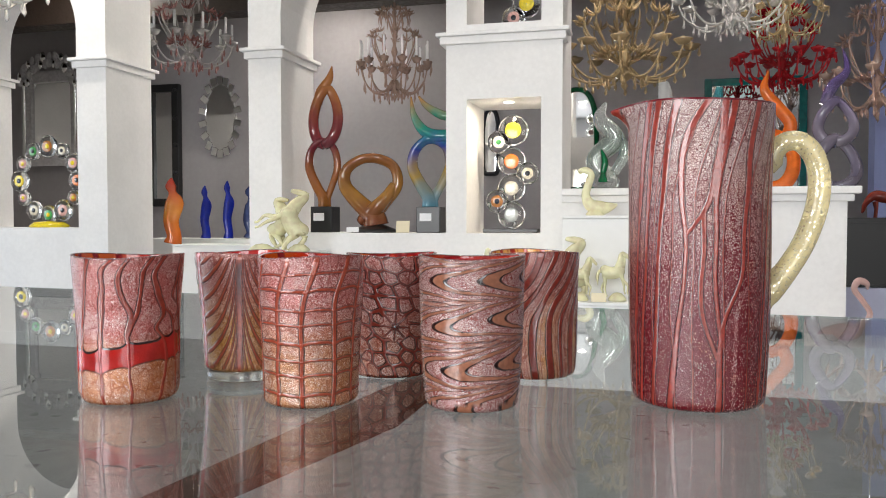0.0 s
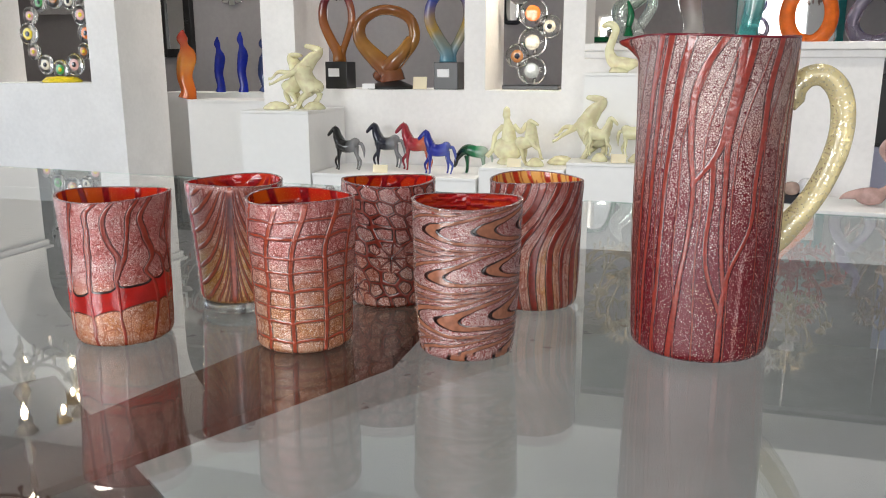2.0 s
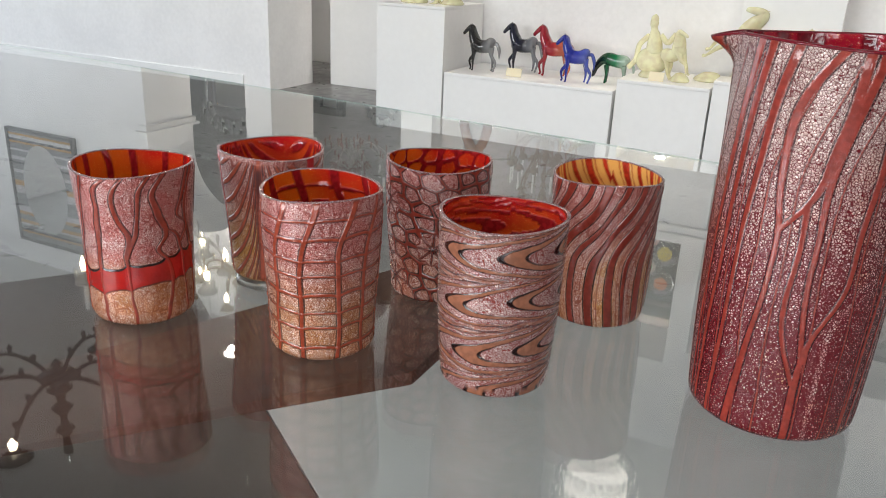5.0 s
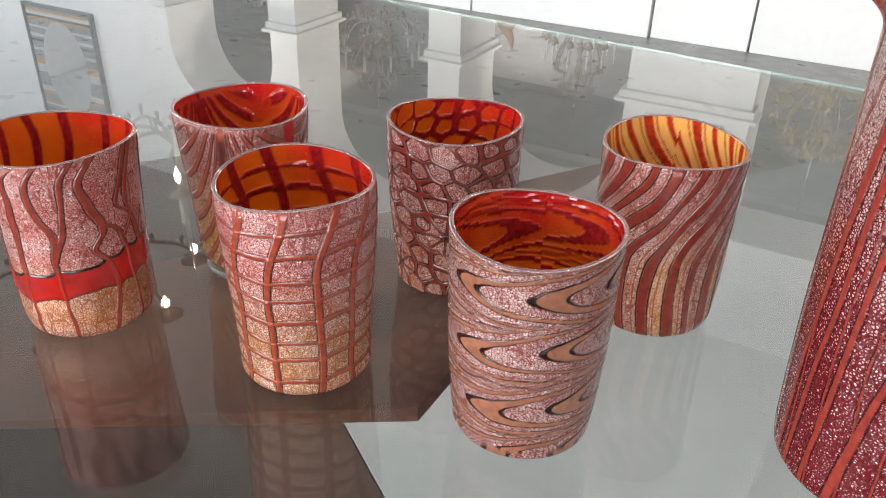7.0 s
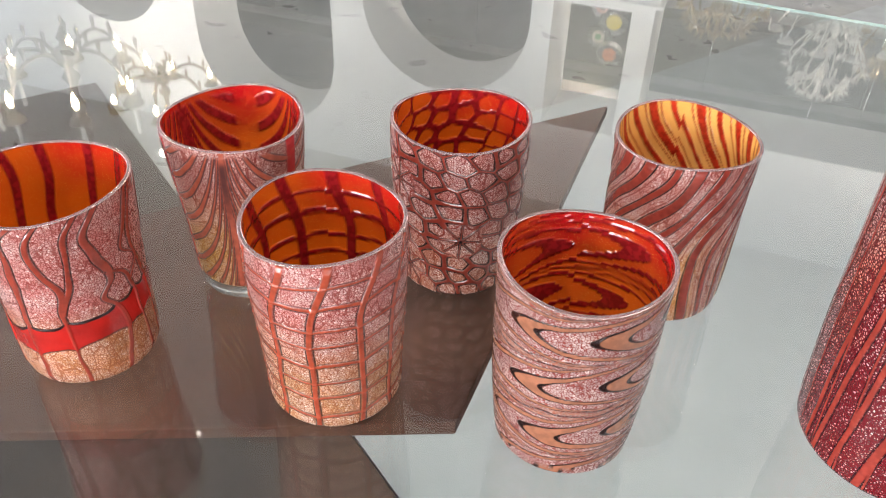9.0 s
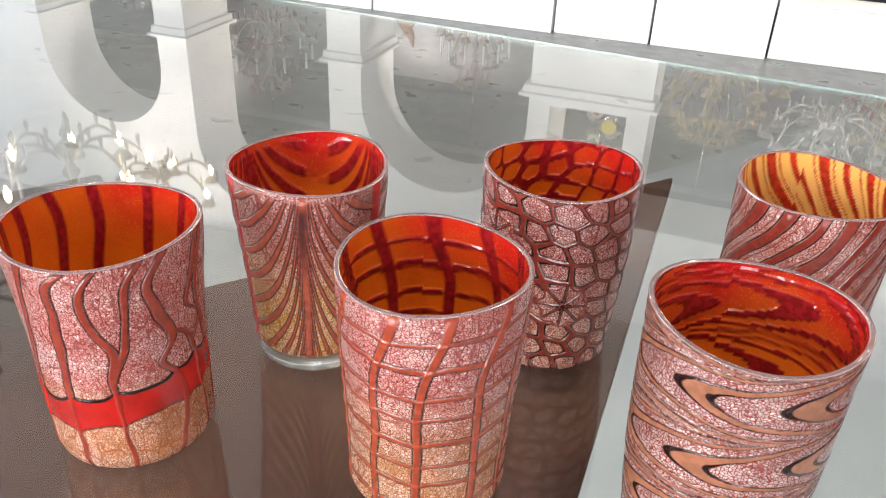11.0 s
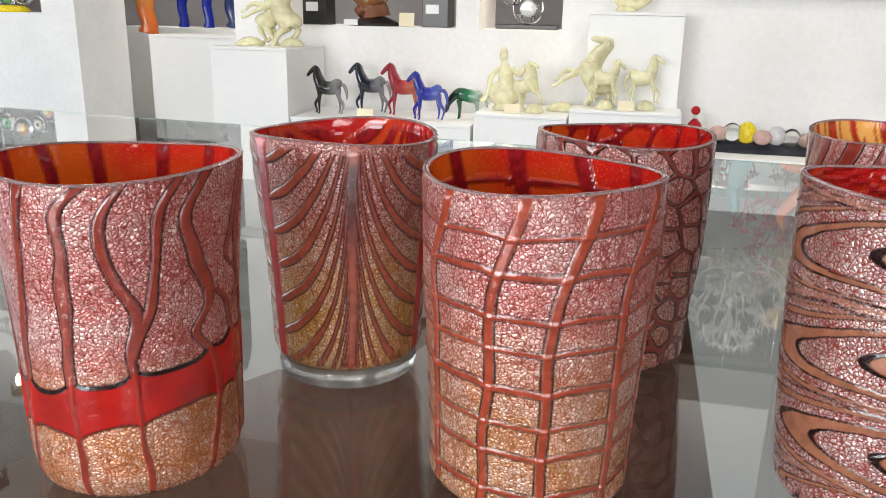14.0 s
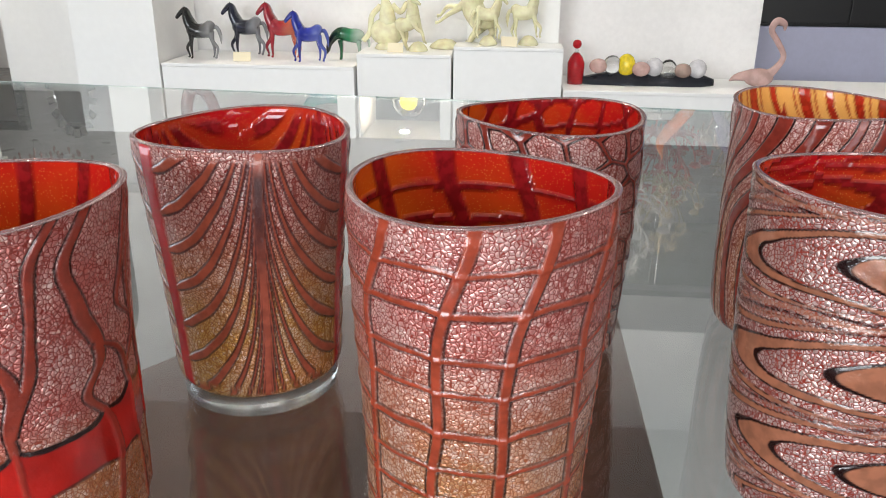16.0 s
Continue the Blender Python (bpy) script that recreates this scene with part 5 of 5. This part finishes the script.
def chandelier(x, y, z, r, h, arms, material, label, candle, lit, flowers=True, seed=1, accent=None, down=False):
    """Blown glass chandelier: turned stem, thin S-shaped arms with cups, candles, drops, leaves and blossoms."""
    rng = random.Random(seed)
    accent = accent or material
    t = thing("chandelier", (x, y, z), label, "chandelier", "hanging chandeliers")
    link("stem", *lathe([(0, -0.16 * h), (0.02 * r, -0.14 * h), (0.06 * r, -0.10 * h), (0.02 * r, -0.06 * h), (0.15 * r, 0.0), (0.19 * r, 0.04 * h), (0.06 * r, 0.07 * h), (0.05 * r, 0.14 * h), (0.12 * r, 0.20 * h), (0.05 * r, 0.27 * h), (0.035 * r, 0.36 * h), (0.10 * r, 0.43 * h), (0.035 * r, 0.52 * h), (0.03 * r, 0.62 * h), (0.09 * r, 0.70 * h), (0.03 * r, 0.80 * h), (0.05 * r, h), (0, h)], 20), material, t)
    if z + h < CEIL:
        link("rod", *sweep([(0, 0, h * 0.98, 0.005), (0, 0, (h + CEIL - z) / 2, 0.005), (0, 0, CEIL - z, 0.005)], 8, 2), CHROME, t, "thin metal hanging rod")
    thick = 0.012 * r + 0.0035
    limb = sweep([(0.08 * r, 0, 0.10 * h, thick), (0.28 * r, 0, -0.02 * h, thick * 1.1), (0.60 * r, 0, -0.04 * h, thick), (0.86 * r, 0, 0.06 * h, thick * 0.9), (0.97 * r, 0, 0.18 * h, thick * 0.8), (r, 0, 0.26 * h, thick * 0.8)], 9, 5)
    cup = lathe([(0.0, 0.24 * h), (0.08 * r, 0.25 * h), (0.15 * r, 0.30 * h), (0.145 * r, 0.305 * h), (0.06 * r, 0.27 * h), (0.04 * r, 0.33 * h), (0.0, 0.34 * h)], 16)
    wax = lathe([(0.0, 0.33 * h), (0.024 * r + 0.002, 0.33 * h), (0.024 * r + 0.002, 0.54 * h), (0.0, 0.55 * h)], 12)
    bulb = lathe([(0.0, 0.51 * h), (0.022 * r + 0.004, 0.53 * h), (0.030 * r + 0.005, 0.57 * h), (0.0, 0.64 * h)], 12)
    if down:
        bulb = [(p[0], p[1], 0.72 * h - p[2]) for p in bulb[0]], bulb[1]
    drop = lathe([(0.0, -0.11 * h), (0.030 * r, -0.08 * h), (0.022 * r, -0.05 * h), (0.003, 0.0), (0.0, 0.01 * h)], 8)
    leafy = sweep([(0.05 * r, 0, 0.60 * h, 0.012 * r), (0.20 * r, 0, 0.80 * h, 0.014 * r), (0.38 * r, 0, 0.88 * h, 0.024 * r), (0.46 * r, 0, 0.80 * h, 0.026 * r), (0.44 * r, 0, 0.72 * h, 0.005 * r)], 8, 5, 0.6)
    frond = sweep([(0.06 * r, 0, 0.12 * h, 0.010 * r), (0.34 * r, 0, 0.24 * h, 0.012 * r), (0.60 * r, 0, 0.46 * h, 0.026 * r), (0.66 * r, 0, 0.58 * h, 0.020 * r), (0.62 * r, 0, 0.66 * h, 0.004 * r)], 8, 5, 0.5)
    data = {}
    shift = lambda form: ([(p[0] + r, p[1], p[2]) for p in form[0]], form[1])
    for k in range(arms):
        if not data:
            arm = link("arm", *limb, material, t)
            data["arm"] = arm.data
            data["cup"] = link("cup", *shift(cup), material, arm).data
            if candle:
                data["candle"] = link("candle", *shift(wax), TICKET, arm, "white candle sleeve").data
            if lit:
                data["bulb"] = link("bulb", *shift(bulb), BULB, arm, "glowing bulb").data
            shared("drop", drop, accent, arm, [pose(f * r, 0, zz * h) for f, zz in ((0.30, -0.02), (0.62, -0.04), (0.90, 0.06), (1.12, 0.28))], "hanging glass drop")
            drops = [o.data for o in arm.children if o.name.startswith("drop")]
        else:
            arm = new("arm", data["arm"])
            arm.parent = t
            for key in ("cup", "candle", "bulb"):
                if key in data:
                    new(key, data[key]).parent = arm
            for (f, zz), d in zip(((0.30, -0.02), (0.62, -0.04), (0.90, 0.06), (1.12, 0.28)), drops):
                ob = new("drop", d)
                ob.parent = arm
                ob.matrix_basis = pose(f * r, 0, zz * h)
        arm.matrix_basis = pose(0, 0, 0, 0, 0, 360 * k / arms + rng.uniform(-4, 4))
    if flowers:
        turns = [360 * (k + 0.5) / arms for k in range(arms)]
        shared("leaf", leafy, material, t, [pose(0, 0, 0, 0, 0, a) for a in turns])
        shared("frond", frond, material, t, [pose(0, 0, 0, 0, 0, a + 6) for a in turns])
        spots = [pose(0, 0, 0, 0, 0, a + rng.uniform(-8, 8)) @ pose(f * r, 0, zz * h, 0, rng.uniform(5, 45), 0) for a in turns for f, zz in ((0.36, 0.24), (0.66, 0.62), (0.42, 0.88))]
        shared("blossom", blossom(r), accent, t, spots, "small glass blossom")
    return t


CRYSTAL = glass("pale_crystal_glass", (0.90, 0.88, 0.86), 0.10, 0.6)
HONEY = glass("honey_glass", (0.70, 0.54, 0.32), 0.08, 0.6)
ROSE = glass("rose_gold_glass", (0.70, 0.50, 0.42), 0.08, 0.6)
chandelier(-4.02, 6.4, 1.56, 0.38, 0.66, 10, CRYSTAL, "clear crystal chandelier with white candle sleeves and red drops", True, False, seed=1, accent=glass("pale_ruby_glass", (0.62, 0.30, 0.28), 0.06, 0.6))
chandelier(-2.22, 6.8, 1.30, 0.30, 0.76, 12, ROSE, "rose-gold glass chandelier with many small flowers", True, False, seed=2)
chandelier(-0.20, 6.0, 1.18, 0.46, 0.66, 12, HONEY, "large honey-coloured glass chandelier with curling arms", False, False, seed=3)
chandelier(0.94, 6.5, 1.20, 0.33, 0.56, 14, REDG, "bright red glass chandelier with cup-shaped arms", False, False, seed=4)
chandelier(1.54, 6.3, 0.96, 0.34, 0.74, 10, ROSE, "pale rose glass chandelier with hanging drops", False, False, seed=5)
chandelier(0.50, 5.55, 1.42, 0.34, 0.55, 10, CRYSTAL, "clear crystal chandelier with curling leaves", False, False, seed=6)
chandelier(0.84, 5.75, 1.38, 0.24, 0.50, 8, HONEY, "small honey-coloured glass chandelier with blossoms", False, False, seed=12)
chandelier(-2.55, 2.55, 1.02, 0.30, 0.55, 8, CRYSTAL, "clear crystal chandelier with lit candle bulbs", True, True, False, seed=7, down=True)
chandelier(-2.15, 2.62, 1.08, 0.20, 0.34, 6, HONEY, "small gold glass lamp with lit bulbs", False, True, False, seed=8, down=True)
chandelier(-3.05, 2.35, 1.72, 0.50, 0.45, 6, SMOKE, "dark glass chandelier with long arms and lit bulbs", False, True, False, seed=9, down=True)

# crystal basket lamp: rings of cut drops round a frosted lit glass core
basket = thing("basket_lamp", (-0.60, 3.10, 1.78), "bright crystal basket lamp hung with rings of cut drops", "lamp", "hanging chandeliers")
core = mat("frosted_lit_glass", (0.9, 0.88, 0.84), 0.5)
core.node_tree.nodes["Principled BSDF"].inputs["Emission Color"].default_value = (1.0, 0.93, 0.84, 1)
core.node_tree.nodes["Principled BSDF"].inputs["Emission Strength"].default_value = 2.6
link("core", *lathe([(0, 0.02), (0.10, 0.03), (0.135, 0.10), (0.135, 0.40), (0.11, 0.46), (0, 0.47)], 32), core, basket, "glowing frosted glass core")
link("rod", *sweep([(0, 0, 0.46, 0.006), (0, 0, 0.7, 0.006), (0, 0, CEIL - 1.78, 0.006)], 8, 2), CHROME, basket, "thin metal hanging rod")
cut = lathe([(0.0, -0.052), (0.011, -0.034), (0.013, -0.016), (0.006, 0.0), (0.0, 0.004)], 6)
for tier, (rr, zz, count) in enumerate(((0.10, 0.02, 16), (0.155, 0.09, 26), (0.175, 0.17, 30), (0.185, 0.25, 32), (0.185, 0.33, 32), (0.165, 0.41, 28))):
    link("ring", *sweep([(rr * math.cos(2 * math.pi * k / 24), rr * math.sin(2 * math.pi * k / 24), zz, 0.003) for k in range(25)], 6, 1), CHROME, basket)
    shared("crystal", cut, CLEAR, basket, [pose(rr * math.cos(2 * math.pi * k / count), rr * math.sin(2 * math.pi * k / count), zz - 0.004) for k in range(count)])

square = thing("ceiling_panel_lamp", (-1.99, 2.08, CEIL), "small square white ceiling lamp", "lamp")
part("frame", box(-0.078, 0.078, -0.078, 0.078, -0.018, 0.0, 0.004), PLINTH, square)
part("lens", box(-0.062, 0.062, -0.062, 0.062, -0.022, -0.018, 0.001), DIFF, square, "glowing square lens")

# mirror with a border of striped glass beside the arcade
striped = thing("striped_mirror", (-6.0, YW, 1.88), "oval mirror in a rectangular panel of striped coloured glass", "mirror")
for x0, x1, z0, z1 in ((-0.42, -0.395, -0.52, 0.52), (0.395, 0.42, -0.52, 0.52), (-0.395, 0.395, 0.495, 0.52), (-0.395, 0.395, -0.52, -0.495)):
    part("frame_bar", box(x0, x1, -0.04, 0.0, z0, z1, 0.003), BLACK, striped, "thin black frame bar")
BANDS = [plain("black_glass_strip", (0.03, 0.03, 0.035)), plain("pale_glass_strip", (0.62, 0.62, 0.62)), plain("grey_glass_strip", (0.22, 0.22, 0.24)), plain("ochre_glass_strip", (0.52, 0.26, 0.04))]
rng = random.Random(4)
zz = -0.495
while zz < 0.49:
    step = min(rng.choice((0.02, 0.03, 0.05)), 0.495 - zz)
    part("strip", box(-0.395, 0.395, -0.026, -0.004, zz + 0.001, zz + step - 0.001, 0.001), rng.choice(BANDS), striped)
    zz += step
link("glass", [(0.27 * math.cos(2 * math.pi * k / 48), -0.032, 0.40 * math.sin(2 * math.pi * k / 48)) for k in range(48)], [tuple(range(48))], CHROME, striped, "oval silvered mirror glass", smooth=False)

# ---- right-hand end ----
solid("wall_blue", 1.75, X1, 7.2, 7.4, FLOOR, CEIL, painted("blue_violet_paint", (0.34, 0.40, 0.74), 0.6), "blue-violet painted wall in the rear room")
cab = thing("black_cabinet", (1.62, 5.45, FLOOR), "glossy black cabinet on a pale lilac base block", "cabinet")
part("base", box(-0.55, 0.55, -0.3, 0.3, 0.0, 0.48, 0.006), painted("lilac_board", (0.46, 0.47, 0.62), 0.6), cab, "pale lilac base block")
part("body", box(-0.55, 0.55, -0.3, 0.3, 0.482, 0.89, 0.006), BLACK, cab)
for s in (-1, 1):
    part("door", box(-0.53 if s < 0 else 0.005, -0.005 if s < 0 else 0.53, -0.318, -0.302, 0.50, 0.86, 0.003), BLACK, cab)
glow = thing("table_lamp", (1.93, 5.42, FLOOR + 0.89), "small table lamp with a glowing warm glass shade", "lamp")
link("foot", *lathe([(0, 0), (0.045, 0), (0.045, 0.008), (0.012, 0.016), (0.010, 0.05), (0, 0.05)], 24), BEAM, glow, "dark turned foot")
warm_shade = mat("warm_lit_glass", (1.0, 0.8, 0.55), 0.4)
warm_shade.node_tree.nodes["Principled BSDF"].inputs["Emission Color"].default_value = (1.0, 0.62, 0.30, 1)
warm_shade.node_tree.nodes["Principled BSDF"].inputs["Emission Strength"].default_value = 7.0
link("shade", *lathe([(0, 0.048), (0.05, 0.052), (0.075, 0.09), (0.07, 0.14), (0.04, 0.17), (0, 0.175)], 28), warm_shade, glow, "glowing warm glass shade")
figurine("glass_bull", GRAZE, placed(1.36, 5.40, FLOOR + 0.89, 0.24, 0), glass("brown_red_glass", (0.20, 0.03, 0.02), 0.06, 0.2), "dark red glass bull on the black cabinet", "figurine")
tray = thing("wavy_tray", (0.42, 4.36, -0.480), "long wavy dark tray with mottled glass pebbles", "tray")
link("dish", *sweep([(-0.32, 0, 0.02, 0.02), (-0.22, 0, 0.012, 0.055), (-0.08, 0, 0.03, 0.06), (0.06, 0, 0.012, 0.06), (0.20, 0, 0.03, 0.055), (0.32, 0, 0.02, 0.02)], 12, 8, 0.35), SMOKE, tray)
rng = random.Random(5)
for k, m in enumerate((PINKG, CLEAR, YEL, PINKG, SILVERF, CLEAR, ROSE, SILVERF)):
    link("pebble", *ball((-0.24 + 0.068 * k, rng.uniform(-0.02, 0.02), 0.065 + rng.uniform(0, 0.03)), (0.045, 0.04, 0.036 + 0.01 * (k % 3)), 14, 8), m, tray, "mottled glass pebble" if k == 0 else "")
vase = thing("glass_vase", (0.07, 4.36, -0.480), "small red glass bottle with a round stopper", "vase")
link("body", *lathe([(0, 0), (0.04, 0), (0.042, 0.10), (0.03, 0.13), (0.012, 0.15), (0, 0.15)], 24), REDG, vase)
link("stopper", *ball((0, 0, 0.19), 0.022, 14, 8), REDG, vase, "round red stopper")
link("neck", *lathe([(0.010, 0.149), (0.008, 0.172)], 16), CLEAR, vase, "clear glass neck")
FLAMINGO = join(ball((0.0, 0, 0.16), (0.24, 0.14, 0.15)), sweep([(0.10, 0, 0.18, 0.10), (0.24, 0, 0.30, 0.06), (0.34, 0, 0.50, 0.045), (0.22, 0, 0.72, 0.045), (0.10, 0, 0.90, 0.048), (0.16, 0, 1.04, 0.06), (0.28, 0, 1.00, 0.05), (0.30, 0, 0.90, 0.012)], 12), sweep([(-0.1, 0, 0.2, 0.1), (-0.34, 0, 0.16, 0.06), (-0.46, 0, 0.10, 0.01)], 10))
figurine("glass_flamingo", FLAMINGO, placed(0.95, 4.36, -0.480, 0.30), PINKG, "pale pink glass flamingo on the low ledge", "figurine")
